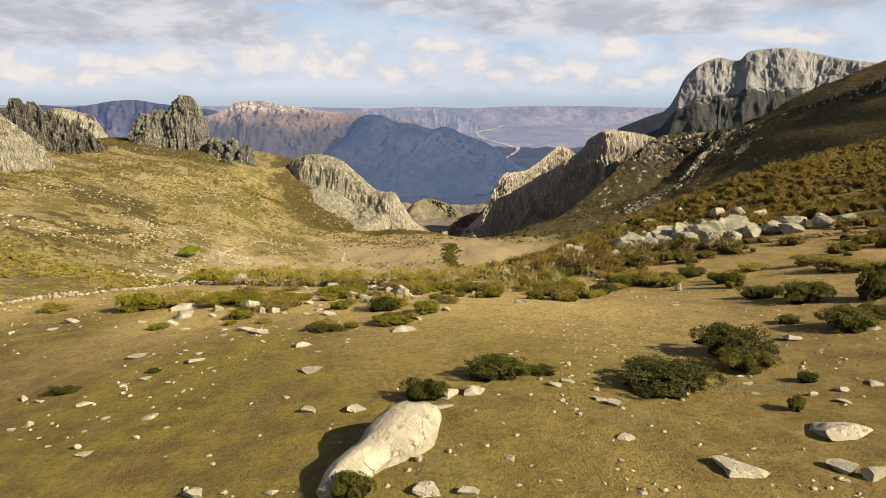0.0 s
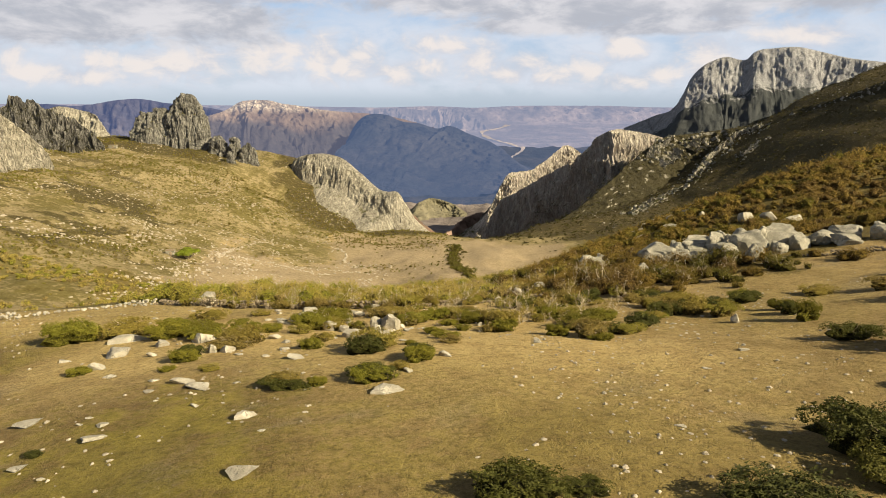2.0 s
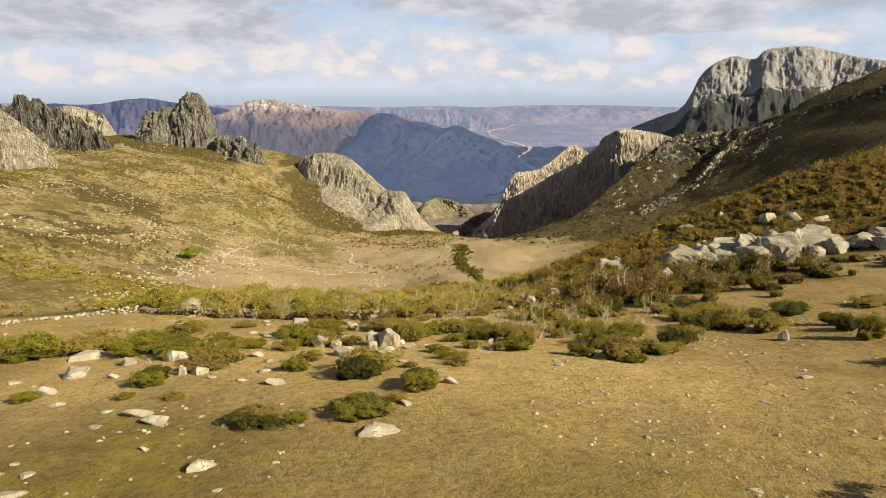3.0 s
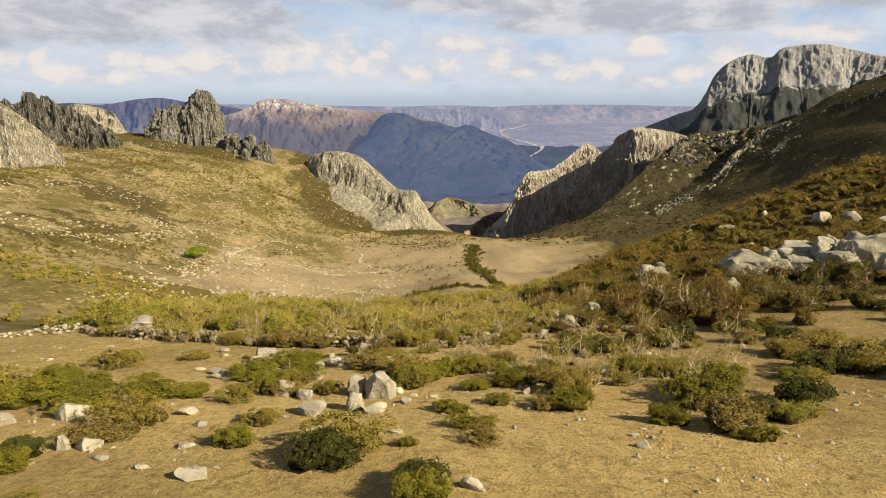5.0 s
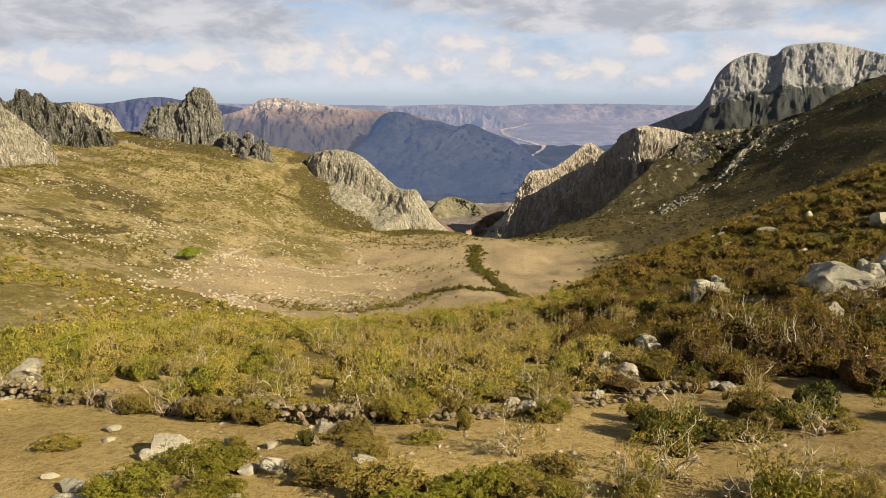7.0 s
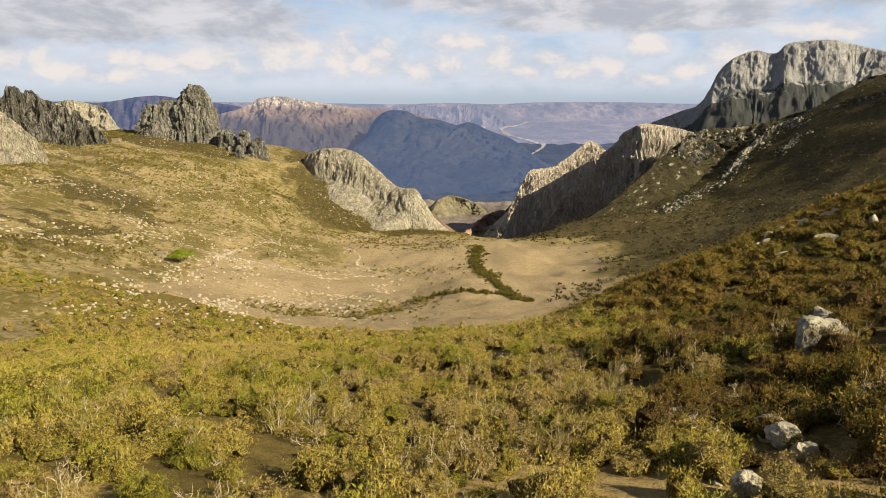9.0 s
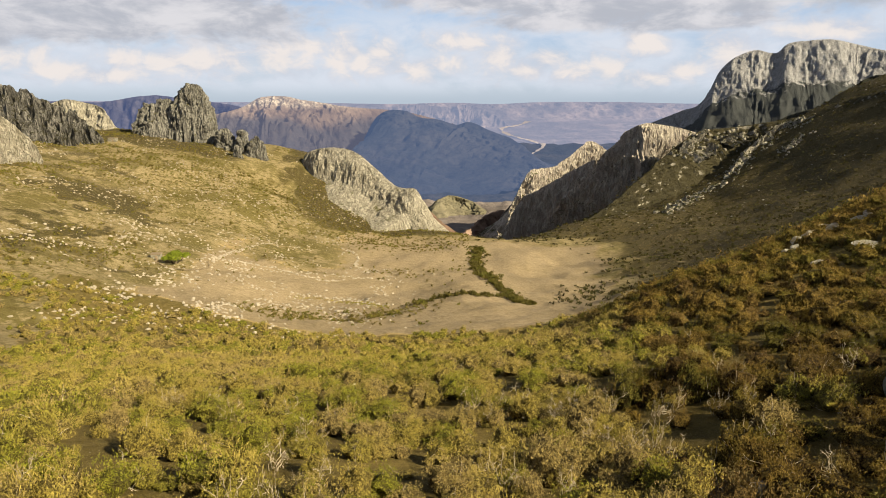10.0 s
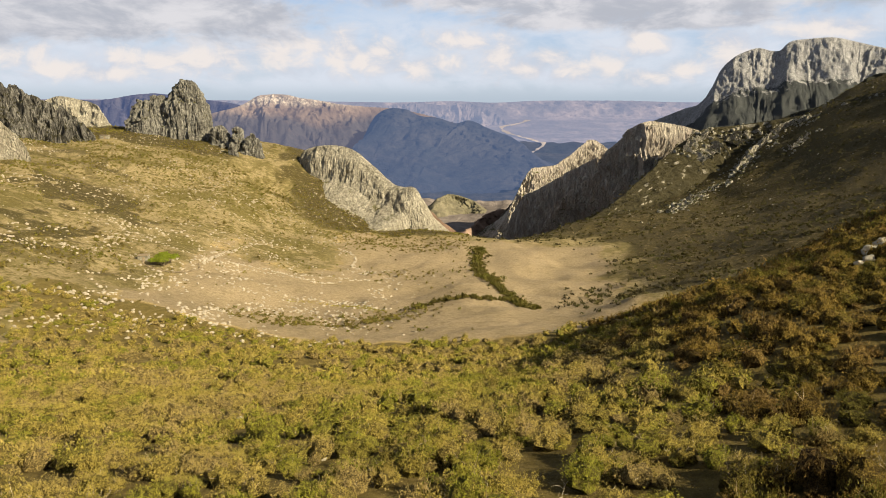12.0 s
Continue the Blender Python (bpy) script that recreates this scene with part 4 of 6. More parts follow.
def leaf_cloud(rng, count, size, lobes=9, flat=0.75, gap=0.3, feather=0.0):
    """Leaf blades over a cushion of lobes, radius 1 and height 1, thinned by gaps. Returns corners (count * 3, 3)."""
    az = rng.uniform(0, 2 * np.pi, lobes)
    r = np.sqrt(rng.uniform(0, 1, lobes)) * 0.72
    cen = np.stack([np.cos(az) * r, np.sin(az) * r, (0.35 + 0.35 * (1 - r) * rng.uniform(0.4, 1.1, lobes))], -1)
    rad = rng.uniform(0.24, 0.46, lobes) * min(1.0, (10 / lobes) ** 0.25)
    k = rng.integers(0, lobes, count * 2)
    d = rng.normal(size=(count * 2, 3))
    d[:, 2] = np.abs(d[:, 2]) * 0.9 - 0.35
    d /= np.linalg.norm(d, axis=1)[:, None]
    p = cen[k] + d * (rad[k] * rng.uniform(0.55, 1.06, count * 2) ** 0.6)[:, None] * np.array([1, 1, flat])
    p[:, 2] = np.maximum(p[:, 2], 0.02)
    o = rng.uniform(0, 90)
    keep = fbm(p[:, 0] * 4 + o, p[:, 1] * 4, p[:, 2] * 4, 3, seed=5) > -gap
    p, d = p[keep][:count], d[keep][:count]
    n = len(p)
    out = d + np.array([0, 0, 0.5])
    d = d + rng.normal(size=(n, 3)) * 0.7
    d /= np.linalg.norm(d, axis=1)[:, None]
    a = np.cross(d, rng.normal(size=(n, 3)))
    a = a / np.linalg.norm(a, axis=1)[:, None] + feather * (out + rng.normal(size=(n, 3)) * 0.5)
    d = np.cross(a, rng.normal(size=(n, 3))) if feather else d
    d /= np.linalg.norm(d, axis=1)[:, None]
    a /= np.linalg.norm(a, axis=1)[:, None]
    b = np.cross(d, a)
    s = size * rng.uniform(0.6, 1.35, n)[:, None]
    return np.stack([p - a * s * 0.9 - b * s * 0.42, p - a * s * 0.9 + b * s * 0.42, p + a * s * 1.1], 1).reshape(-1, 3)


def tris_of(corners):
    return np.arange(len(corners)).reshape(-1, 3)


def split(q):
    return np.concatenate([q[:, [0, 1, 2]], q[:, [0, 2, 3]]])


class Shrubs:
    """Shrub meshes of one kind, built in a few variants; each shrub is foliage on a woody stem."""

    def __init__(self, leaf, wood, heart, seed, variants, count, size, twigs, forks, out, gap, lobes, radius=0.014, dense=True):
        self.rng = np.random.default_rng(seed)
        self.pairs = []
        for _ in range(variants):
            c = leaf_cloud(self.rng, count, size, lobes, 0.8, gap)
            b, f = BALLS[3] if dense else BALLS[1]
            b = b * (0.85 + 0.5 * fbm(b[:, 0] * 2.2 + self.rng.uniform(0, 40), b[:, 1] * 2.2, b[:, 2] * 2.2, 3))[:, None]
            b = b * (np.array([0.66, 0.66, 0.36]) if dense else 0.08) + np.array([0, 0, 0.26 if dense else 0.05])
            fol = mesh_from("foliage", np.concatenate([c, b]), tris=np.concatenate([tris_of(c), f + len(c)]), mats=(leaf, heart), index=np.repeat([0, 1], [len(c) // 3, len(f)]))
            v, q = tubes(twig_paths(self.rng, twigs, 0.8 * out, 0.92 * out, radius, forks=forks))
            self.pairs.append((fol, mesh_from("stem", v, q, mats=(wood,), smooth=True)))

    def put(self, x, y, width, height, label, group):
        fol, bra = self.pairs[self.rng.integers(len(self.pairs))]
        root = tagged(new("shrub"), label, "shrub", group)
        root.matrix_world = pose(x, y, gz(x, y) - 0.03, 0, 0, self.rng.uniform(-25, 25) + 180 * self.rng.integers(2)) @ Matrix.Diagonal((width / 2, width / 2 * self.rng.uniform(0.55, 0.85), height, 1))
        for name, me in (("foliage", fol), ("stem", bra)):
            ob = new(name, me)
            ob.parent = root
        return root


def gather(templates, spots, name, mats, label, category, parent=None):
    """One joined object of many shrubs or stones. spots: rows of x, y, z, turn, width, height, tone."""
    rng = np.random.default_rng(len(spots))
    pick = rng.integers(0, len(templates), len(spots))
    vs, qs, ix, tn, base = [], [], [], [], 0
    for k, (v, q, mi) in enumerate(templates):
        sel = spots[pick == k]
        if not len(sel):
            continue
        c, s = np.cos(sel[:, 3])[:, None], np.sin(sel[:, 3])[:, None]
        X = (v[None, :, 0] * c - v[None, :, 1] * s) * sel[:, 4:5] / 2 + sel[:, 0:1]
        Y = (v[None, :, 0] * s + v[None, :, 1] * c) * sel[:, 4:5] / 2 + sel[:, 1:2]
        Z = v[None, :, 2] * sel[:, 5:6] + sel[:, 2:3]
        vs.append(np.stack([X, Y, Z], -1).reshape(-1, 3))
        qs.append((q[None] + (np.arange(len(sel)) * len(v))[:, None, None] + base).reshape(-1, q.shape[1]))
        ix.append(np.tile(mi, len(sel)))
        tn.append(np.repeat(sel[:, 6], len(v)))
        base += len(sel) * len(v)
    faces = np.concatenate(qs)
    kw = {"quads": faces} if faces.shape[1] == 4 else {"tris": faces}
    me = mesh_from(name, np.concatenate(vs), mats=mats, index=np.concatenate(ix), attrs={"tone": np.concatenate(tn)}, **kw)
    ob = tagged(new(name, me), label, category, kind="stuff")
    if parent:
        ob.parent = parent
    return ob


def scatter(rng, n, x0, x1, y0, y1, keep):
    """n tries in a box of the plan; keep(x, y) gives the chance that one stands."""
    x, y = rng.uniform(x0, x1, n), rng.uniform(y0, y1, n)
    k = rng.uniform(0, 1, n) < keep(x, y)
    return x[k], y[k]


def spots_at(rng, x, y, width, height, sink=0.0):
    n = len(x)
    f = np.clip(np.exp(rng.normal(size=n) * 0.36), 0.45, 1.5)
    tone = np.clip(0.5 + 0.45 * fbm(x / 9, y / 9, octaves=3, seed=77) + rng.normal(size=n) * 0.36, 0, 1)
    return np.stack([x, y, surface_z(x, y) - sink * f, rng.uniform(0, 2 * np.pi, n), width * f, height * f * rng.uniform(0.6, 1.45, n), tone], -1)


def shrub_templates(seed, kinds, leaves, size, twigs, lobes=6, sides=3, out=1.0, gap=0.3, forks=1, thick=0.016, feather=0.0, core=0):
    """core: the slot of the material of a dense heart of stems, with shade painted in."""
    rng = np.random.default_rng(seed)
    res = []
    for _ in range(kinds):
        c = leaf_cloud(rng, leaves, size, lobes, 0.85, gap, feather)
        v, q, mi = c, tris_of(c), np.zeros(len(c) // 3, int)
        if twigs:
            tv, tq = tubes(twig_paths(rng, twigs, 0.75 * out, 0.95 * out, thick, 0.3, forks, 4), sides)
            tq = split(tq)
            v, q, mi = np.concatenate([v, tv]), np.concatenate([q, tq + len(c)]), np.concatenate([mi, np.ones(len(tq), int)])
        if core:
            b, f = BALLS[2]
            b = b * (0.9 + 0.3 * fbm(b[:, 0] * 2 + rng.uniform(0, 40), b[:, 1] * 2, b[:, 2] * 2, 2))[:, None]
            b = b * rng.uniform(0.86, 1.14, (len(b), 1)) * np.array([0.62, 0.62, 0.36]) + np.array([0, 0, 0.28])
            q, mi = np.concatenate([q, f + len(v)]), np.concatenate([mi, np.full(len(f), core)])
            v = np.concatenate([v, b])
        res.append((v, q, mi))
    return res


def stone_templates(seed, kinds, level=1):
    rng = np.random.default_rng(seed)
    res = []
    for _ in range(kinds):
        v, f = stone_shape(rng, level, 4, 0.12, 0.7)
        res.append((v * np.array([1, rng.uniform(0.55, 0.9), 1]), f, np.zeros(len(f), int)))
    return res


# ---- rocks ----
def worn_rocks(mat, seed, n, level, **kw):
    return [stone_mesh("rock", mat, seed + k, level, **kw) for k in range(n)]


ROCK_MESHES = worn_rocks(CREAM_STONE, 100, 14, 3)
ROUND_MESHES = worn_rocks(CREAM_STONE, 330, 6, 4, cuts=9, depth=0.70, rough=0.2)
BLOCK_MESHES = worn_rocks(CREAM_STONE, 360, 6, 4, cuts=10, depth=0.74, rough=0.16, box=0.62)
SLAB_MESHES = worn_rocks(CREAM_STONE, 140, 6, 3, cuts=14, depth=0.5)
rock_rng = np.random.default_rng(41)


def put_rock(x, y, length, height, label, group, meshes=None, turn=None, sink=0.28, name="rock", category="rock", wide=None, tilt=8, exact=False):
    height = height if exact else max(height - (0.26 if y < 26 else 0.12) * length, 0.15 * length, 0.4 * height)
    flat = height < 0.35 * length
    if flat:
        length, sink = length * 0.88, max(sink, 0.36)
    meshes = meshes or (SLAB_MESHES if flat else ROCK_MESHES)
    ob = tagged(new(name, meshes[rock_rng.integers(len(meshes))]), label, category, group)
    h = height / (2 - 2 * sink)
    wide = wide or rock_rng.uniform(0.55, 0.9)
    turn = rock_rng.uniform(-25, 25) if turn is None else turn
    ob.matrix_world = (pose(x, y, gz(x, y) + h * (1 - 2 * sink), rock_rng.uniform(-tilt, tilt), rock_rng.uniform(-tilt, tilt), turn)
                       @ Matrix.Diagonal((length / 2, length / 2 * wide, h, 1)))
    return ob


MEADOW_ROCKS = [
    (-0.3, 11.6, 1.01, 0.38), (0.5, 11.5, 0.47, 0.3), (-13.4, 32.7, 1.11, 0.57), (-14.7, 35.6, 2.59, 0.28), (-12.1, 33.8, 0.71, 0.39), (-8.6, 27.6, 1.18, 0.18),
    (-9.4, 26.7, 0.51, 0.15), (-9.2, 23.0, 0.8, 0.36), (-12.2, 24.9, 1.01, 0.2), (-5.3, 23.5, 0.88, 0.44), (-4.2, 19.8, 0.85, 0.17), (-11.8, 20.0, 0.87, 0.26),
    (-10.2, 18.2, 0.43, 0.16), (-8.6, 17.6, 0.7, 0.15), (-9.2, 15.4, 0.6, 0.15), (-9.7, 15.9, 0.21, 0.18), (-12.8, 18.7, 0.25, 0.25), (-14.9, 21.7, 0.49, 0.29),
    (-14.0, 21.2, 0.47, 0.14),
]
GRASS_ROCKS = [
    (-9.4, 21.0, 0.38, 0.17), (-11.3, 21.5, 0.5, 0.14), (-10.7, 20.5, 0.21, 0.15), (-15.6, 32.5, 0.65, 0.19), (-20.2, 34.2, 1.07, 0.36), (-22.6, 32.6, 0.43, 0.21),
    (-20.5, 32.9, 0.77, 0.14), (-5.3, 12.5, 0.48, 0.33), (-4.6, 12.4, 0.19, 0.13), (-3.6, 12.2, 0.45, 0.21), (-3.6, 16.4, 0.45, 0.35), (-2.3, 16.2, 0.94, 0.31),
    (-4.5, 17.6, 0.31, 0.1), (-10.5, 21.8, 0.56, 0.13), (-8.2, 16.1, 0.24, 0.16), (-7.6, 16.6, 0.28, 0.1), (-13.3, 18.6, 0.47, 0.09), (-10.8, 16.4, 0.22, 0.13),
    (-5.5, 17.4, 0.14, 0.1),
]
PATH_ROCKS = [
    (-0.5, 12.9, 0.21, 0.23), (0.1, 16.7, 0.71, 0.47), (-0.1, 15.8, 0.94, 0.27), (0.8, 16.8, 0.87, 0.48), (1.4, 12.8, 0.38, 0.17), (1.7, 13.9, 0.16, 0.11),
    (1.0, 13.4, 0.16, 0.11), (0.4, 13.5, 0.13, 0.07), (-0.3, 15.4, 0.44, 0.18), (-0.1, 15.0, 0.29, 0.14), (-5.3, 29.8, 1.23, 0.27), (-1.6, 25.0, 1.37, 0.41),
    (0.2, 28.8, 0.57, 0.26), (3.2, 17.3, 0.58, 0.23), (4.5, 15.9, 0.6, 0.31), (4.2, 16.2, 0.48, 0.22), (4.2, 16.9, 0.33, 0.2), (4.2, 13.8, 0.63, 0.17),
]
EAST_ROCKS = [
    (6.2, 12.3, 1.21, 0.27), (9.2, 14.1, 2.06, 0.71), (8.4, 12.4, 0.86, 0.43), (8.7, 12.0, 0.57, 0.43), (10.9, 16.7, 0.51, 0.29), (10.5, 15.9, 0.53, 0.21),
    (12.3, 21.9, 0.73, 0.41), (9.5, 18.9, 0.78, 0.16), (8.8, 18.2, 0.37, 0.11), (8.6, 16.8, 0.39, 0.11), (12.9, 34.6, 0.46, 0.46), (15.3, 22.4, 0.97, 0.39),
    (8.7, 27.1, 0.36, 0.1), (10.7, 28.9, 0.44, 0.14), (7.3, 11.6, 0.21, 0.11), (5.0, 14.5, 0.15, 0.09), (1.5, 16.6, 0.22, 0.09), (1.9, 17.0, 0.19, 0.08),
]
CLUSTER_ROCKS = [
    (-2.3, 35.1, 0.80, 0.78), (-3.0, 35.3, 0.50, 0.50), (-2.8, 34.0, 0.43, 0.41), (-2.3, 33.6, 0.66, 0.29), (-1.8, 35.4, 0.36, 0.17), (-1.5, 34.3, 0.34, 0.16),
    (-3.8, 33.7, 0.84, 0.41), (-5.1, 35.5, 0.69, 0.37), (-4.4, 35.1, 0.44, 0.27), (-4.6, 37.2, 0.41, 0.23), (-10.6, 34.2, 1.4, 0.43), (-8.5, 31.6, 0.57, 0.27),
    (-9.1, 31.6, 0.3, 0.36), (-6.2, 31.5, 0.44, 0.13), (-6.5, 33.0, 0.41, 0.14), (-7.2, 33.9, 0.59, 0.21),
]
BANK_ROCKS = [
    (-7.1, 39.4, 0.79, 0.28), (-7.7, 37.5, 0.88, 0.14), (-1.5, 31.8, 0.46, 0.1), (3.7, 30.7, 0.35, 0.2), (1.7, 34.8, 0.28, 0.22), (-14.0, 44.4, 0.56, 0.13),
    (-14.4, 43.1, 0.49, 0.1), (-15.8, 41.2, 0.48, 0.19), (-6.2, 35.3, 0.22, 0.15), (-6.4, 35.0, 0.18, 0.12), (4.9, 49.3, 0.43, 0.24), (-1.4, 35.0, 0.34, 0.11),
    (-0.8, 34.9, 0.28, 0.07), (-4.5, 33.5, 0.27, 0.11), (-3.2, 32.0, 0.17, 0.06), (4.6, 50.3, 0.44, 0.31), (4.2, 49.1, 0.29, 0.17), (3.8, 46.3, 0.33, 0.22),
    (4.4, 45.4, 0.5, 0.25), (3.8, 55.6, 0.27, 0.16),
]
SLOPE_ROCKS = [
    (-2.5, 38.8, 0.44, 0.15), (-2.4, 39.0, 0.25, 0.1), (-2.9, 40.7, 0.27, 0.11), (6.4, 39.9, 0.23, 0.11), (5.0, 52.8, 0.62, 0.4), (6.7, 52.1, 0.68, 0.43),
    (-26.4, 76.9, 1.52, 0.51), (-14.7, 66.8, 0.86, 0.36), (-24.2, 73.4, 1.05, 0.42), (2.2, 63.0, 0.47, 0.24), (-7.1, 103.0, 0.7, 0.5), (-15.3, 86.3, 0.79, 0.43),
    (-13.2, 124.4, 0.7, 0.49), (-38.7, 196.9, 1.38, 0.55), (-3.2, 99.4, 0.64, 0.28), (-7.7, 74.2, 0.33, 0.19), (-5.5, 72.2, 0.35, 0.13), (-11.6, 74.3, 0.35, 0.12),
    (-12.4, 80.2, 0.78, 0.12), (0.0, 92.4, 0.79, 0.16),
]
UPPER_ROCKS = [
    (29.6, 101.7, 2, 1.2), (31.6, 103.6, 2.4, 1.4), (33.5, 104.2, 1.6, 1), (28, 100, 1.4, 0.8), (35.2, 103, 1.8, 1), (27, 99, 1.2, 0.7),
    (30.5, 100, 1.2, 0.6), (34, 106, 2.2, 1), (37, 104, 1.6, 0.8),
    (36.4, 85.3, 2.4, 1.5), (38.1, 83.6, 2.2, 1.4), (38.1, 78.6, 2.8, 1.6), (25.5, 90.9, 1.4, 0.9), (29.9, 92.5, 2.6, 1.2), (34.4, 94.1, 1.2, 0.9), (35.9, 90.7, 1.0, 0.8), (27.6, 77.6, 0.8, 0.8), (28.2, 77.7, 1.0, 1.0), (27.2, 80.2, 1.0, 0.8),
]
MEADOW_SHRUBS = [
    (-0.5, 16.6, 1.5, 0.7), (1.6, 18.2, 2.48, 0.82), (2.9, 18.4, 1.22, 0.38), (6.3, 17.3, 3.78, 0.96), (9.6, 20.3, 3.07, 1.15), (9.3, 18.9, 2.13, 0.77),
    (10.4, 17.5, 0.67, 0.41), (9.0, 15.5, 0.67, 0.5), (14.7, 22.7, 2.67, 1.02), (15.5, 35.1, 1.09, 0.68), (15.1, 29.9, 2.39, 0.83), (16.1, 28.0, 2.73, 1.21),
    (13.4, 24.3, 1.24, 0.45), (18.5, 27.1, 2.04, 1.46), (16.4, 23.7, 1.54, 0.77), (-1.8, 11.6, 1.2, 0.62),
]
MEADOW_SHRUBS_B = [
    (-13.4, 21.6, 1.22, 0.38), (-10.5, 22.5, 0.6, 0.23), (-4.8, 26.1, 1.93, 0.44), (-2.8, 30.2, 1.92, 0.88), (-2.2, 26.4, 1.92, 0.53), (-0.8, 28.9, 1.31, 0.63),
    (-23.3, 37.8, 2.37, 0.55), (-9.9, 31.2, 1.3, 0.65), (15.1, 38.5, 1.83, 0.88), (22.0, 38.5, 2.34, 0.86), (21.5, 34.9, 2.89, 1.08), (19.3, 39.8, 2.34, 0.7),
    (22.4, 33.5, 2.13, 0.85),
]
ROW_SHRUBS = [
    (-17.4, 36.2, 3.11, 1.41), (-15.2, 37.1, 3.35, 1.12), (-12.5, 35.7, 2.83, 0.9), (-10.6, 35.1, 1.96, 0.83), (-8.2, 33.2, 2.0, 1.0), (-9.9, 30.7, 1.47, 0.59),
    (-11.8, 36.7, 2.1, 0.68), (-4.9, 26.4, 1.11, 0.6), (-3.8, 26.0, 0.77, 0.4), (-5.7, 35.9, 1.43, 0.86), (-2.6, 31.0, 2.12, 0.96), (-0.7, 28.3, 1.26, 0.75),
    (-2.1, 26.2, 1.67, 0.61), (-1.3, 27.3, 0.8, 0.41), (0.2, 32.1, 1.2, 0.44), (-5.7, 38.8, 2.1, 0.74),
]
ROW_SHRUBS_B = [
    (-1.8, 37.4, 1.97, 0.88), (-0.3, 37.2, 1.46, 0.83), (1.3, 35.7, 1.38, 0.83), (2.8, 34.9, 1.57, 0.99), (6.1, 33.9, 2.43, 1.1), (4.9, 36.7, 1.45, 0.87),
    (11.8, 37.1, 1.57, 0.63), (15.1, 38.9, 2.0, 0.8), (15.7, 36.2, 1.34, 0.75), (10.1, 36.6, 1.01, 0.51), (15.4, 33.5, 1.24, 1.24), (-13.7, 30.2, 1.11, 0.4),
    (-8.2, 28.9, 0.94, 0.26), (-10.0, 29.4, 0.8, 0.28), (6.1, 31.4, 0.8, 0.28),
]
BANK_SHRUBS = [
    (-13.5, 38.4, 1.66, 0.75), (-12.3, 39.9, 2.12, 0.76), (-10.6, 34.6, 1.99, 0.83), (-8.8, 33.4, 1.95, 0.9), (-9.1, 35.6, 2.0, 0.83), (-8.6, 32.3, 2.26, 0.71),
    (-7.9, 35.5, 1.45, 0.58), (-9.6, 40.1, 1.21, 0.49), (-6.6, 37.6, 1.9, 0.8), (-6.3, 35.0, 1.37, 0.61), (-4.9, 37.4, 1.34, 0.74), (-5.0, 33.1, 1.07, 0.54),
    (-5.2, 31.6, 1.23, 0.61), (-2.5, 30.9, 1.43, 0.55), (-1.2, 30.9, 0.54, 0.32), (0.4, 31.1, 1.09, 0.44), (-0.3, 33.4, 1.02, 0.43), (-3.1, 38.1, 1.69, 0.68),
    (-1.3, 36.5, 1.7, 0.77), (-3.9, 35.6, 0.9, 0.6),
]
BANK_SHRUBS_B = [
    (0.3, 35.5, 0.87, 0.49), (1.3, 35.8, 1.04, 0.65), (2.6, 33.6, 1.58, 0.79), (2.0, 33.5, 0.78, 0.52), (5.4, 37.2, 1.83, 0.6), (4.4, 35.7, 0.76, 0.61),
    (8.2, 41.9, 1.27, 0.51), (5.9, 35.2, 1.21, 0.54), (4.7, 32.3, 1.13, 0.75), (6.0, 32.0, 1.91, 1.02), (7.5, 36.5, 1.67, 0.83), (7.8, 32.8, 1.54, 0.7),
    (9.9, 36.7, 1.59, 0.53), (12.1, 39.9, 2.09, 0.84), (6.4, 31.3, 0.74, 0.49), (2.6, 37.3, 0.97, 0.65), (0.9, 34.0, 0.8, 0.4),
]
STRAY_ROCKS = [
    (11.0, 30.1, 0.22, 0.08), (11.0, 29.6, 0.19, 0.1), (6.0, 21.9, 0.38, 0.12), (9.3, 25.4, 0.13, 0.07), (13.0, 33.5, 0.23, 0.1), (3.7, 31.4, 0.19, 0.13),
    (4.0, 31.2, 0.18, 0.11), (10.4, 35.2, 0.4, 0.13), (1.4, 27.4, 0.15, 0.07), (12.1, 36.2, 0.31, 0.14), (-9.5, 23.9, 0.48, 0.22), (-10.2, 24.6, 0.41, 0.11),
    (-10.2, 24.1, 0.29, 0.13), (-4.5, 22.3, 0.29, 0.1), (-7.2, 24.9, 0.42, 0.17), (-7.9, 27.0, 1.18, 0.28), (-6.7, 27.0, 0.35, 0.09), (-8.7, 25.6, 0.23, 0.11),
    (-9.9, 28.0, 0.57, 0.13), (-12.1, 29.3, 0.62, 0.14), (-13.2, 30.6, 0.91, 0.39), (-6.6, 30.3, 0.48, 0.16), (-1.0, 26.9, 0.51, 0.17), (-11.4, 35.7, 1.14, 0.31),
    (-11.7, 32.0, 0.62, 0.22), (-7.8, 30.9, 0.5, 0.08), (-6.4, 25.0, 0.21, 0.08), (3.6, 17.7, 0.46, 0.14), (8.8, 17.6, 0.37, 0.12), (10.0, 16.5, 0.32, 0.22),
    (12.0, 17.0, 0.65, 0.13), (3.8, 12.7, 0.18, 0.09), (8.1, 11.9, 0.29, 0.1), (1.5, 11.7, 0.18, 0.08), (6.2, 14.7, 0.17, 0.08),
]


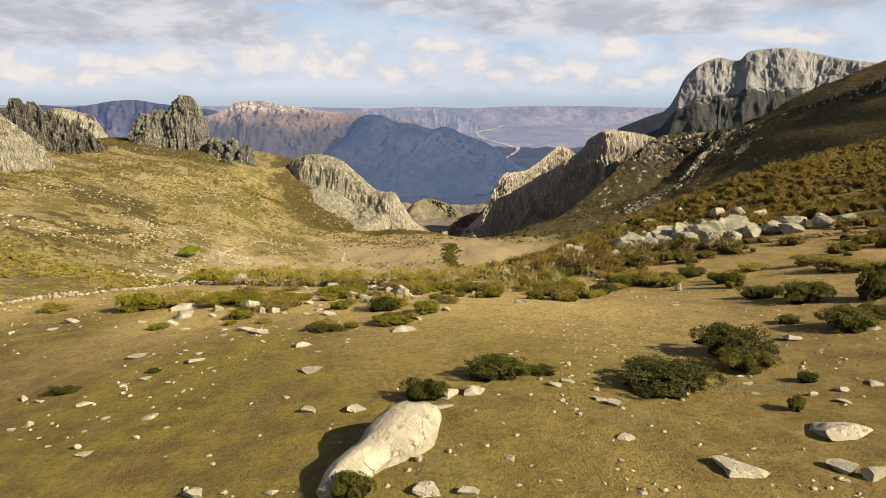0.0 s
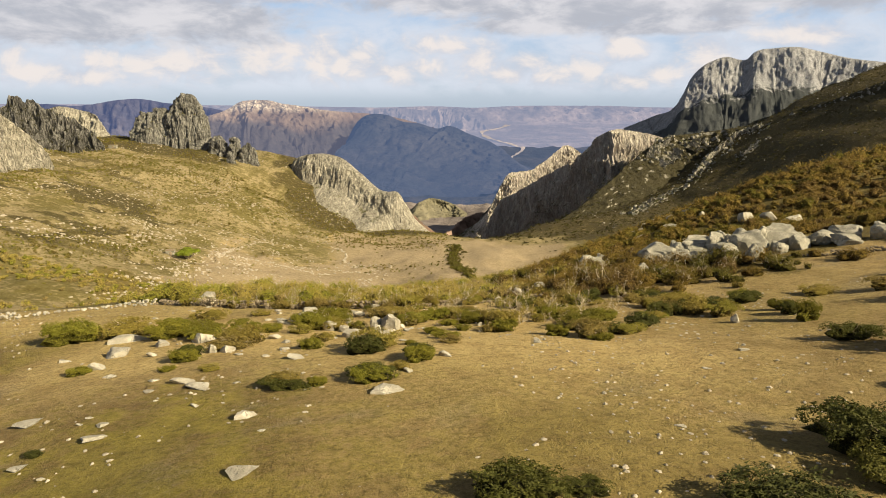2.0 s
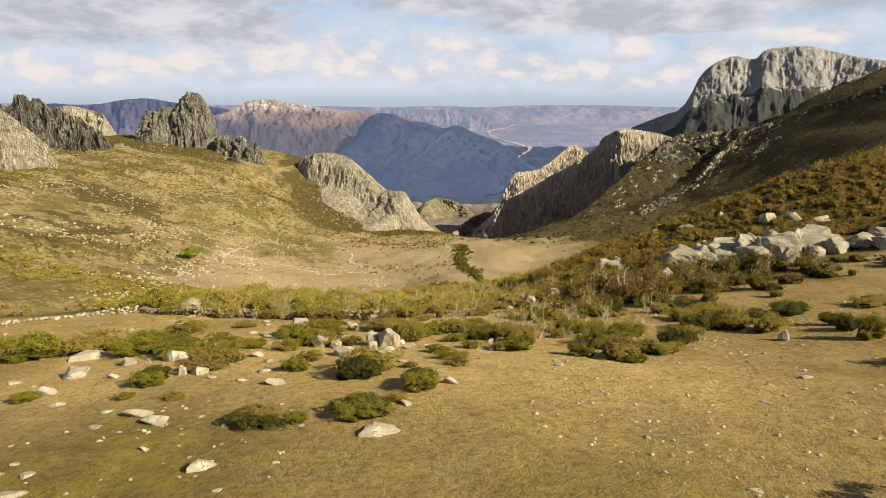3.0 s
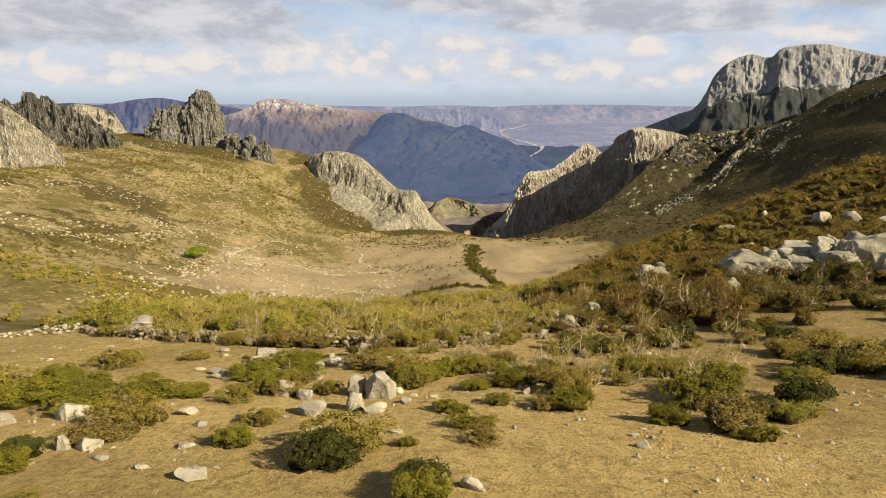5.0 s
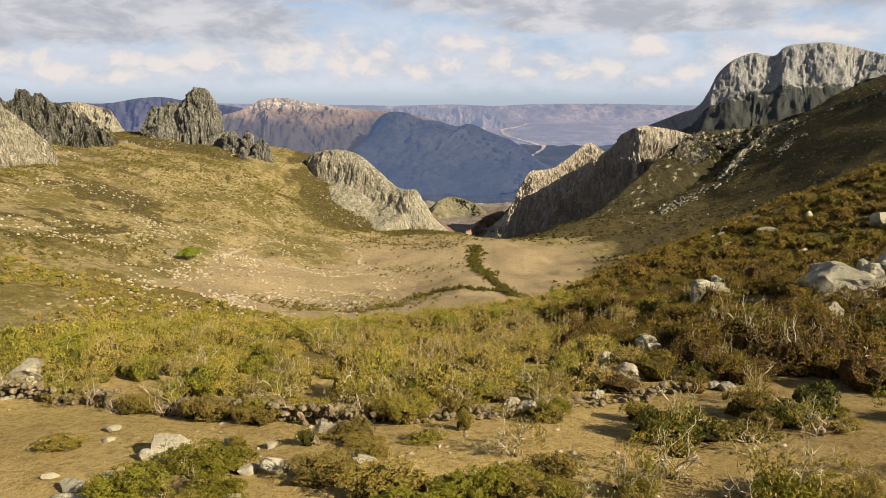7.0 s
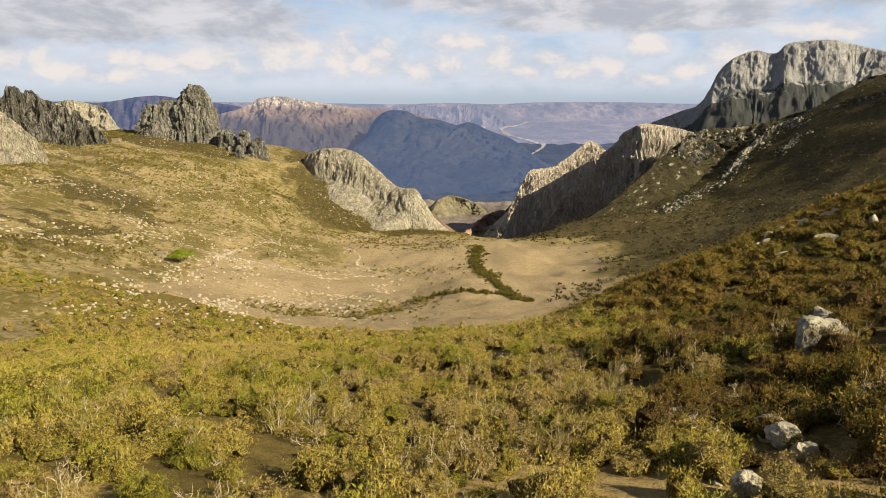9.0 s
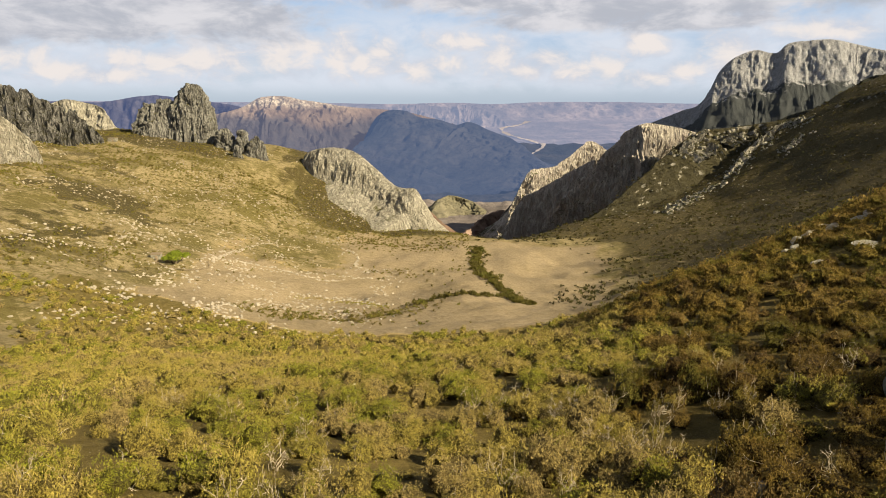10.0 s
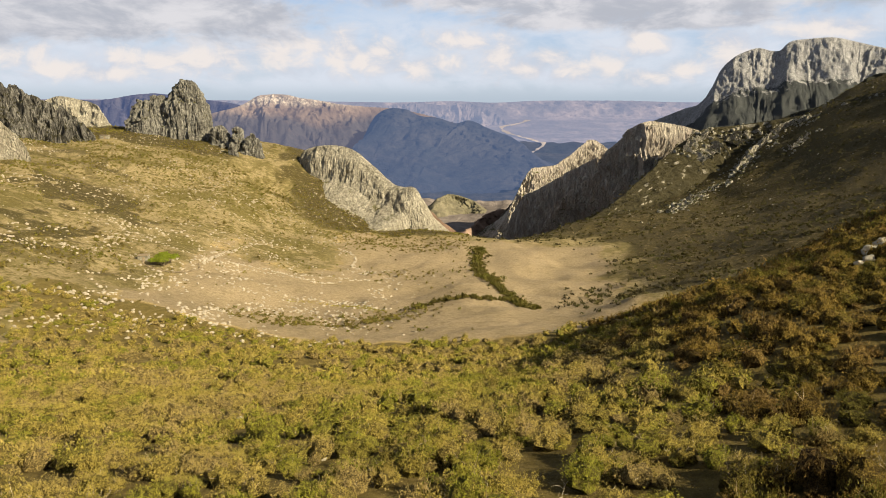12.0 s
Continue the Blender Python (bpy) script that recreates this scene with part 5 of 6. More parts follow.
for rows, group, where in ((MEADOW_ROCKS, "rocks on the meadow", "half-buried in short dry grass"), (GRASS_ROCKS, "rocks on the meadow", "lying on short dry grass"),
                           (STRAY_ROCKS, "rocks on the meadow", "lying loose on dry soil"), (PATH_ROCKS, "rocks beside the dark shrubs", "lying beside dark low shrubs"), (EAST_ROCKS, "rocks on the bare soil", "lying on bare brown soil"),
                           (CLUSTER_ROCKS, "rocks of the white heap", "in a heap among green shrubs"), (BANK_ROCKS, "rocks below the stone wall", "lying below the old stone wall"),
                           (SLOPE_ROCKS, "rocks in the scrub", "showing between scrub on the slope"), (UPPER_ROCKS, "rocks of the upper outcrop", "of an outcrop amid dark scrub")):
    for x, y, length, height in rows:
        size = "large" if length > 0.8 else "small" if length < 0.3 else "pale"
        form = "flat" if height < 0.35 * length else "blocky"
        put_rock(x, y, length * (1.1 if group == "rocks of the white heap" else 1), height * (1.15 if group == "rocks of the white heap" else 1), f"{size} {form} cream granite rock {where}", group, exact=group == "rocks of the white heap", meshes=BLOCK_MESHES if group == "rocks of the white heap" and height > 0.5 * length else None, wide=0.9 if height > 0.8 * length else None)


LEDGE_ROCKS = [(-7.0, 39.8, 0.99, 0.39), (-7.2, 39.4, 0.42, 0.19), (-5.6, 40.1, 0.36, 0.25), (-3.6, 40.6, 0.58, 0.3), (-4.8, 38.6, 0.47, 0.15), (-4.2, 38.5, 0.59, 0.24), (-7.6, 38.5, 0.62, 0.13), (-7.9, 37.9, 0.72, 0.18),
               (-8.8, 38.5, 0.47, 0.1), (-2.8, 40.4, 0.35, 0.19), (-3.1, 40.7, 0.28, 0.17), (-2.4, 38.9, 0.49, 0.12), (-4.7, 39.9, 0.32, 0.12), (-9.0, 41.3, 0.42, 0.13), (-8.8, 40.6, 0.4, 0.09)]
for x, y, length, height in LEDGE_ROCKS:
    put_rock(x, y, length * 1.1, height * 1.3, "weathered cream granite rock on the sandy bank", "rocks below the stone wall", exact=True, sink=0.2)
FALLEN = [(0.8, 42.5, 0.42, 0.4), (1.2, 42.2, 0.46, 0.4), (1.6, 42.5, 0.4, 0.42), (2.0, 42.7, 0.34, 0.4), (3.2, 43.6, 0.36, 0.32), (4.5, 48.4, 0.6, 0.6), (6.6, 50.3, 0.6, 0.6), (4.5, 45.7, 0.75, 0.6), (4.0, 46.4, 0.4, 0.5), (6.7, 44.6, 0.32, 0.3),
          (7.0, 44.4, 0.38, 0.3), (-14.8, 46.7, 1.35, 0.7), (-14.1, 45.4, 0.64, 0.5), (5.3, 53.7, 0.7, 0.6), (5.5, 55.5, 0.6, 0.5), (6.9, 52.5, 0.72, 0.62), (5.3, 52.3, 0.6, 0.5), (6.7, 51.4, 0.8, 0.6)]
for x, y, length, height in FALLEN:
    put_rock(x, y, length * 1.15, height, "pale granite block showing among the scrub", "blocks in the scrub", exact=True, sink=0.12, meshes=ROUND_MESHES)


def long_boulder():
    """The whale-backed boulder: a broad high end tapering to a low lobe, with a waist between."""
    v, f = stone_shape(np.random.default_rng(7), 5, 5, 0.05, 0.86)
    x = v[:, 0]
    grow = spline([-1, -0.55, -0.2, 0.1, 0.5, 1.0], [0.5, 0.62, 0.56, 0.78, 1.0, 0.95], x)
    v = v * np.stack([np.ones_like(x), grow, grow], -1)
    q = v * 6
    v = v + v * (0.018 * fbm(q[:, 0], q[:, 1], q[:, 2], 4, seed=3))[:, None]
    me = mesh_from("boulder", v, tris=f, mats=(CREAM_STONE,), smooth=True)
    ob = tagged(new("boulder", me), "long whale-backed cream granite boulder on brown grass", "boulder")
    a, b = np.array(BOULDER_LOW), np.array(BOULDER_HIGH)
    mid, d = (a + b) / 2, b - a
    ob.matrix_world = (pose(mid[0], mid[1], gz(*mid) + 0.22, 0, -6, math.degrees(math.atan2(d[1], d[0]))) @ Matrix.Diagonal((np.hypot(*d) / 2, 0.82, 0.78, 1)))
    return ob


BOULDER_LOW, BOULDER_HIGH = (-2.5, 11.7), (-0.2, 14.6)
long_boulder()

# the outcrop of rounded boulders east of the wall
OUTCROP_STONE = stone_material("outcrop_granite", (0.43, 0.395, 0.315), (0.19, 0.175, 0.135), (0.15, 0.145, 0.09), 0.8)
OUTCROP_MESHES = worn_rocks(OUTCROP_STONE, 170, 9, 4, cuts=10, depth=0.70, rough=0.16, box=0.75)
OUTCROP = [(12.0, 60.1, 1.4, 1.3), (13.8, 62.8, 1.3, 1.2), (12.9, 60.8, 1.0, 0.9), (16.5, 56, 3.5, 1.4), (19.6, 56.6, 2.9, 1.5), (21.2, 56.2, 1.75, 1.7), (20.2, 53.6, 2.1, 1.2), (22.9, 56.4, 2.3, 1.6), (22.4, 54.2, 2.6, 2.0), (17.7, 55, 2.1, 1.1), (15.5, 55, 1.1, 0.45), (14.0, 52.2, 0.9, 0.9),
           (15.9, 53.1, 0.6, 0.7), (21.6, 51.6, 1.3, 1.1), (16.9, 57, 1.0, 0.7), (25.0, 55.2, 2.6, 1.6), (15.2, 55.4, 1.0, 0.5), (18.6, 54.2, 1.2, 0.8), (16.6, 54.3, 0.9, 0.6), (27.6, 54.2, 2.0, 1.0), (31.2, 53.0, 1.7, 1.1), (29.4, 54.4, 2.2, 1.0), (25.8, 53.8, 1.6, 0.9), (28.4, 52.6, 2.2, 0.7), (33.5, 53.5, 1.6, 0.8), (23.9, 53.0, 1.2, 0.9),
           (14.9, 54.2, 0.9, 0.5), (15.3, 53.6, 0.7, 0.4), (16.1, 54.9, 1.3, 0.8), (17.2, 53.8, 0.8, 0.6), (18.0, 56.4, 1.6, 1.5), (19.0, 55.2, 1.5, 1.1), (20.4, 55.4, 1.6, 1.7), (21.4, 54.6, 1.4, 1.5), (23.6, 55.2, 1.5, 1.7), (14.5, 55.6, 0.8, 0.6), (17.0, 58.4, 1.4, 1.3), (26.4, 55.4, 1.5, 1.1)]
for x, y, length, height in OUTCROP:
    put_rock(x, y, length * 1.12, height * 1.12, "rounded grey lichened granite boulder of a low outcrop", "boulders of the outcrop", OUTCROP_MESHES, None, 0.15, "boulder", "boulder", 0.8, 5, True)


# ---- dry stone walls ----
WALL_MESHES = worn_rocks(WALL_STONE, 200, 10, 2, cuts=12)


def stone_wall(points, courses, stone, label, singles=300, seed=1, meshes=None, mat=WALL_STONE, thick=0.16):
    """A tumbledown wall of piled stones; courses sag and break along it."""
    rng = np.random.default_rng(seed)
    root = tagged(new("stone_wall"), label, "stone wall")
    line, t = wall_line(points, stone * 0.8)
    rest, count = [], 0
    for (x, y), s in zip(line, t):
        tall = courses * (0.75 + 0.5 * float(fbm(np.array([s / 2.5]), np.array([seed * 3.1]), octaves=2)[0]))
        for c in range(max(1, int(round(tall)))):
            for side in (-thick, thick):
                px, py = x + rng.normal() * 0.08, y + side + rng.normal() * (0.08 + 0.5 * max(thick - 0.16, 0))
                z = gz(px, py) + stone * (0.28 + 0.6 * c)
                size = stone * rng.uniform(0.35, 0.95)
                if side < 0 and count < singles:
                    ob = new("stone", (meshes or WALL_MESHES)[rng.integers(10)])
                    ob.matrix_world = pose(px, py, z, rng.uniform(-20, 20), rng.uniform(-20, 20), rng.uniform(0, 360)) @ Matrix.Diagonal((size * 0.62, size * 0.5, size * 0.42, 1))
                    ob.parent = root
                    count += 1
                else:
                    rest.append((px, py, z, rng.uniform(0, 6.28), size * 1.2, size * 0.42, 0.5))
    if rest:
        gather(stone_templates(seed + 5, 6, 1), np.array(rest), "stones", (mat,), "", "", root)
    return root


stone_wall([(-18.4, 47.2), (-14.5, 44.9), (-12, 44.3), (-8, 42.8), (-4.4, 42.0), (-1, 41.7), (1.2, 42.3), (3.2, 43.2), (5.6, 44.2)], 2.5, 0.28,
           "old tumbledown dry stone wall overgrown with scrub", 300, 3)
stone_wall([(-34, 41.5), (-28, 43.6), (-24.5, 45.2), (-21, 46.6), (-18.6, 47.4)], 2.0, 0.27, "low sunlit dry stone wall of pale stones", 300, 4, ROCK_MESHES, CREAM_STONE, 0.5)
stone_wall([(22.5, 52.0), (24.7, 50.6), (26.8, 49.6), (28.6, 49.0), (31, 48.8), (34, 48.6)], 2.0, 0.30, "low dark dry stone wall on a grassy terrace", 150, 5)

# ---- shrubs that stand singly ----
CUSHION = Shrubs(DARK_LEAF, BARK, DARK_HEART, 51, 6, 7000, 0.033, 7, 1, 0.9, 0.2, 22)
BRIGHT = Shrubs(BRIGHT_LEAF, BARK, GREEN_HEART, 52, 6, 5600, 0.033, 6, 1, 1.0, 0.05, 20)
TWIGGY = Shrubs(OLIVE_LEAF, TWIG, OLIVE_HEART, 53, 7, 3600, 0.036, 7, 2, 1.0, 0.15, 14, 0.010)
SMALL = Shrubs(DARK_LEAF, BARK, DARK_HEART, 55, 6, 2600, 0.05, 6, 1, 0.9, 0.3, 10)
DRY = Shrubs(OLIVE_LEAF, TWIG, OLIVE_HEART, 56, 6, 2200, 0.042, 6, 1, 1.0, 0.2, 11, 0.012)
BARE = Shrubs(OLIVE_LEAF, TWIG, OLIVE_HEART, 54, 5, 420, 0.040, 7, 2, 1.15, 0.1, 8, 0.020, False)

for x, y, wd, ht in MEADOW_SHRUBS:
    CUSHION.put(x, y, wd * 1.0, max(0.9 * ht, 1.35 * ht - 0.12 * wd), "dense dark green cushion shrub on bare soil", "dark shrubs of the meadow")
for x, y, wd, ht in MEADOW_SHRUBS_B:
    (CUSHION if wd < 2 else TWIGGY).put(x, y, wd * 1.1, ht * 0.95, "low dark green shrub beside pale rocks", "dark shrubs of the meadow")
for k, (x, y, wd, ht) in enumerate(ROW_SHRUBS + ROW_SHRUBS_B):
    kind, word = ((BRIGHT, "leafy yellow-green"), (TWIGGY, "twiggy olive"), (BRIGHT, "leafy yellow-green"))[k % 3]
    kind.put(x, y, wd * 1.1, ht * 0.95, f"{word} shrub on dry tan soil", "shrubs before the stone wall")
for k, (x, y, wd, ht) in enumerate(BANK_SHRUBS + BANK_SHRUBS_B):
    kind, word = ((BRIGHT, "leafy yellow-green"), (TWIGGY, "twiggy olive"), (BRIGHT, "dense leafy green"), (TWIGGY, "dry branching olive"))[k % 4]
    kind.put(x, y, wd * 1.1, ht * 0.85, f"{word} shrub among pale rocks", "shrubs below the stone wall")

wild = np.random.default_rng(60)
BARE_SPOTS = [(1.4, 36.5), (2.6, 37.2), (3.4, 38.0), (5.0, 37.0), (0.6, 39.0), (5.6, 39.4), (6.2, 35.8), (3.6, 35.6), (7.5, 40.5), (8.5, 38), (9.5, 41), (7.0, 43), (-3, 43.2), (-5.5, 43.6), (-0.5, 43.0), (2.0, 44.2), (-9, 44.4), (4.4, 40.4)]
for x, y in BARE_SPOTS:
    BARE.put(x, y, wild.uniform(1.2, 1.9), wild.uniform(0.9, 1.4), "bare pale branching dry shrub", "dry bare shrubs by the wall")
xs, ys = scatter(wild, 1300, 3.5, 42, 31, 60, lambda x, y: np.where((x > 3 + (42 - y) * 0.35) & (fbm(x / 4, y / 4, octaves=3, seed=61) > -0.05) & ~((x > 9) & (x < 17) & (y < 36)) & ~((x > 14) & (x < 34) & (y > 52.8) & (y < 57)), 0.36, 0.0))
lone = (ys < 43) & (xs < 24)
for x, y in zip(xs[lone], ys[lone]):
    kind, word = ((DRY, "twiggy olive"), (SMALL, "dense dark green"), (DRY, "dry twiggy brown"), (SMALL, "low dark green"))[wild.integers(4)]
    kind.put(x, y, wild.uniform(0.9, 2.1), wild.uniform(0.5, 1.05), f"{word} shrub on the grassy slope", "shrubs of the slope")
gather(shrub_templates(87, 8, 480, 0.045, 5, 12, 3, 1.05, 0.2, 1, 0.016, 0.5, 2), spots_at(wild, xs[~lone], ys[~lone], 1.4, 0.8, 0.03), "slope_brush", (SHADY_LEAF, TWIG, SHADY_HEART), "brown and olive brush on the grassy slope", "scrub")
# dark brush before the outcrop, and mixed brush on the bank below the wall
xs, ys = scatter(wild, 260, 9.5, 22, 46.5, 53.5, lambda x, y: np.where((y - 46.5 > 0.25 * (x - 9.5)) & (x < 15.5 + 0.3 * (53.5 - y)), 0.6, 0.08))
gather(shrub_templates(88, 8, 480, 0.042, 6, 12, 3, 1.1, 0.2, 2, 0.018, 0.5, 2), spots_at(wild, xs, ys, 1.5, 0.9, 0.03), "outcrop_brush", (SHADY_LEAF, TWIG, SHADY_HEART), "dark brush with bare pale branches before the boulders", "scrub")
xs, ys = scatter(wild, 120, -6.5, 10, 35.5, 42, lambda x, y: np.where(fbm(x / 2.5, y / 2.5, octaves=2, seed=63) > -0.1, 0.5, 0.05))
for x, y in zip(xs, ys):
    kind, word = ((SMALL, "low dark green"), (DRY, "twiggy olive"), (BARE, "bare branching"), (TWIGGY, "dry olive"))[wild.choice(4, p=(0.12, 0.5, 0.2, 0.18))]
    kind.put(x, y, wild.uniform(0.5, 1.5), wild.uniform(0.3, 0.75), f"{word} shrub on the sandy bank", "brush of the bank")
# bare branching shrubs that stand out of the scrub
xs, ys = scatter(wild, 150, -15, 13, 45, 68, lambda x, y: np.where(fbm(x / 3, y / 3, octaves=2, seed=66) > 0.0, 0.8, 0.15))
for x, y in zip(xs, ys):
    BARE.put(x, y, wild.uniform(0.9, 1.6), wild.uniform(0.8, 1.25), "bare pale branching shrub rising from olive scrub", "dry bare shrubs in the scrub")
# brush that leans on the old wall
line, _ = wall_line([(-16, 45.2), (-12, 43.9), (-8, 42.4), (-4.4, 41.6), (-1, 41.3), (1.2, 41.9), (3.2, 42.8)], 0.6)
for x, y in line:
    if wild.uniform() < 0.8:
        kind, word = ((DRY, "dry brown"), (BARE, "bare pale"))[wild.integers(2)]
        kind.put(x + wild.normal() * 0.2, y + (wild.uniform(0.5, 1.2) if wild.uniform() < 0.5 else wild.uniform(-0.1, 0.3)), wild.uniform(0.9, 1.5), wild.uniform(0.5, 0.95), f"{word} shrub growing over the old stone wall", "brush on the wall")


# ---- scrub, scree and pebbles ----
fill = np.random.default_rng(70)


def in_view(x, y, wide=0.74):
    return np.abs(x) < wide * (y + 4)


def open_ground(x, y):
    """1 on the bare brown ground west of the scrub."""
    edge = np.where(y < 110, -17 - 0.6 * (y - 48), -0.53 * y) + 3 * fbm(x / 12, y / 12, octaves=3, seed=72)
    return step(2, -2, x - edge) * step(186, 172, y)


def near_scrub(x, y):
    n = fbm(x / 6, y / 6, octaves=3, seed=71)
    # behind the wall, and round the outcrop on the east side
    wall_y = spline([-40, -18, -8, -1, 4, 8, 14, 22, 40], [49.6, 48.4, 43.8, 42.9, 44.4, 45.4, 50, 58, 62], x)
    open_west = open_ground(x, y)
    return np.where((y > wall_y) & in_view(x, y), np.clip(0.98 + 0.45 * n, 0.65, 1) * (1 - open_west), 0)


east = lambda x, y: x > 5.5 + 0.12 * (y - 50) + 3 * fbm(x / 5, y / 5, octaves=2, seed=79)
NEAR_SHRUB = shrub_templates(81, 16, 640, 0.035, 4, 15, 3, 1.0, 0.12, 1, 0.011, 0.7, 2)
MID_SHRUB = shrub_templates(86, 12, 200, 0.050, 2, 11, 3, 1.0, 0.15, 0, 0.013, 0.6, 2)
x, y = scatter(fill, 4500, -58, 58, 42, 76, near_scrub)
wing = np.abs(x) > 17
gather(MID_SHRUB, spots_at(fill, x[wing & (x < 0)], y[wing & (x < 0)], 1.65, 0.9, 0.05), "scrub", (SCRUB_LEAF, TWIG, SCRUB_HEART), "olive and gold scrub behind the stone wall", "scrub")
gather(MID_SHRUB, spots_at(fill, x[wing & (x > 0)], y[wing & (x > 0)], 1.75, 0.95, 0.05), "scrub", (SHADY_LEAF, TWIG, SHADY_HEART), "shade-darkened brown scrub round the boulder outcrop", "scrub")
x, y = x[~wing], y[~wing]
e = east(x, y)
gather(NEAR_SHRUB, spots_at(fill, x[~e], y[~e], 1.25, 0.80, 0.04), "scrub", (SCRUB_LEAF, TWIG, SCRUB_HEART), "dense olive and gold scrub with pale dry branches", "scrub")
gather(NEAR_SHRUB, spots_at(fill, x[e], y[e], 1.3, 0.9, 0.04), "scrub", (SHADY_LEAF, TWIG, SHADY_HEART), "dense brown scrub on the bank, darkened as if shaded", "scrub")
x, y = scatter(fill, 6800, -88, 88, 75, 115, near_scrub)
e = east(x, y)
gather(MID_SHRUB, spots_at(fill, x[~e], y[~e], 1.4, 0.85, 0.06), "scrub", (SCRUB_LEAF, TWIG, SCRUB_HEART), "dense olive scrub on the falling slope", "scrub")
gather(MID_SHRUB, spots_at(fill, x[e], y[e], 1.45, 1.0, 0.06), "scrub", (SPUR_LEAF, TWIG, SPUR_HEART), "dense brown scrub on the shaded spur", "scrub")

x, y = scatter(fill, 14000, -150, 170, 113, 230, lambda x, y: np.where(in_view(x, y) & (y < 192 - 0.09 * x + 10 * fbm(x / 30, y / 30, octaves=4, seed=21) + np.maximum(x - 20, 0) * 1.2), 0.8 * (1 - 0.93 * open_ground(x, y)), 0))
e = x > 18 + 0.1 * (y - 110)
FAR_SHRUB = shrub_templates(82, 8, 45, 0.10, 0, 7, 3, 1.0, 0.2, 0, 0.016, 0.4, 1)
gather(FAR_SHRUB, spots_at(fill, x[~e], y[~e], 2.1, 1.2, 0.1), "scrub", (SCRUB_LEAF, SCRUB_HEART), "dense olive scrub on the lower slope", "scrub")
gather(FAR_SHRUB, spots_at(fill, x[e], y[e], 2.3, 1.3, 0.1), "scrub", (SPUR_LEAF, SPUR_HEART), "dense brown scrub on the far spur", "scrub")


def hill_scrub(x, y):
    share = x / (y + 40)
    n = fbm(x / 45, y / 45, octaves=4, seed=73)
    left = np.clip(0.24 + 1.7 * n + 0.4 * step(-0.30, -0.42, share) + 0.5 * step(380, 450, y), 0, 1)
    bare = step(-0.42, -0.28, share + 0.12 * n) * step(0.17, 0.12, share) * step(440, 400, y + 20 * n) * (0.97 - 0.25 * step(300, 380, y + 30 * n))
    right = step(0.13, 0.2, share + 0.02 * n + 0.05 * (y < 300)) * np.clip(0.8 + 0.6 * n, 0, 1)
    brow = step(425, 455, y + 12 * n) * (share > -0.2) * 0.9
    return np.where(in_view(x, y, 0.8), np.maximum(np.maximum(left * (share < 0) * (1 - bare), right), brow), 0)


x, y = scatter(fill, 42000, -420, 0, 205, 540, hill_scrub)
gather(shrub_templates(83, 6, 14, 0.42, 0, 4), spots_at(fill, x, y, 1.35, 0.7, 0.08), "scrub", (HILL_LEAF,), "scattered olive scrub on the tan hillside", "scrub")
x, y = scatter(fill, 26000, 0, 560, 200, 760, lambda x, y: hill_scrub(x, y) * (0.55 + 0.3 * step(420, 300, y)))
gather(shrub_templates(84, 6, 16, 0.42, 0, 4), spots_at(fill, x, y, 2.0, 1.0, 0.1), "scrub", (SHADED_HEATH_LEAF,), "dark dense scrub on the shaded slope", "scrub")


def along(points, spacing, spread, rng):
    line, _ = wall_line(points, spacing)
    return line[:, 0] + rng.normal(size=len(line)) * spread, line[:, 1] + rng.normal(size=len(line)) * spread


# granite ribs that run down the dark slope
RIBS = [([(337, 710), (328, 721), (316, 729), (301, 723), (283, 712), (264, 691), (242, 661)], 9.0), ([(234, 648), (218, 641), (203, 632), (182, 608), (160, 565)], 6.0), ([(309, 666), (296, 657), (284, 647)], 5.0),
        ([(254, 753), (244, 750), (230, 737), (213, 724)], 7.0), ([(290, 756), (275, 751), (262, 744)], 5.0)]
for k, high in ((0, 12.0), (1, 4.0), (2, 4.0), (3, 10.0), (4, 6.0)):
    line, t = wall_line(RIBS[k][0], 4.0)
    taper = high * np.sin(np.clip((t + 4) / (t[-1] + 8), 0, 1) * np.pi) ** 0.6
    crest = np.concatenate([line, (surface_z(line[:, 0], line[:, 1]) + taper * 0.6)[:, None]], 1)
    massif("rock_rib", RIB_ROCK, crest, 0, 2.2 * high, 1.6 * high, 0.5, 5.0, 5.0, 6, fine=1.3, cols=150, rows=60, seed=50 + k, crag=2.0, facing=(-0.6, -1), drop=high * 1.8, label="broken grey granite rib on the dark slope", category="rock rib")
spots = []
for points, wide in RIBS:
    line, _ = wall_line(points, 0.8)
    line = line + fill.normal(size=line.shape) * wide
    size = fill.uniform(1.2, 4.5, len(line)) * fill.uniform(0.4, 1.0, len(line))
    spots.append(np.stack([line[:, 0], line[:, 1], surface_z(line[:, 0], line[:, 1]), fill.uniform(0, 6.28, len(line)), size * 1.5, size * 0.75, line[:, 0] * 0 + 0.5], -1))
x, y = scatter(fill, 420, 120, 430, 480, 740, lambda x, y: 0.25 + 0.5 * (fbm(x / 40, y / 40, octaves=3, seed=88) > 0.15))
spots.append(np.stack([x, y, surface_z(x, y), x, fill.uniform(0.8, 2.6, len(x)), fill.uniform(0.4, 1.2, len(x)), x * 0 + 0.5], -1))
gather(stone_templates(92, 10, 2), np.concatenate(spots), "rock_ribs", (RIB_ROCK,), "grey granite ribs and blocks on the dark slope", "rocks")

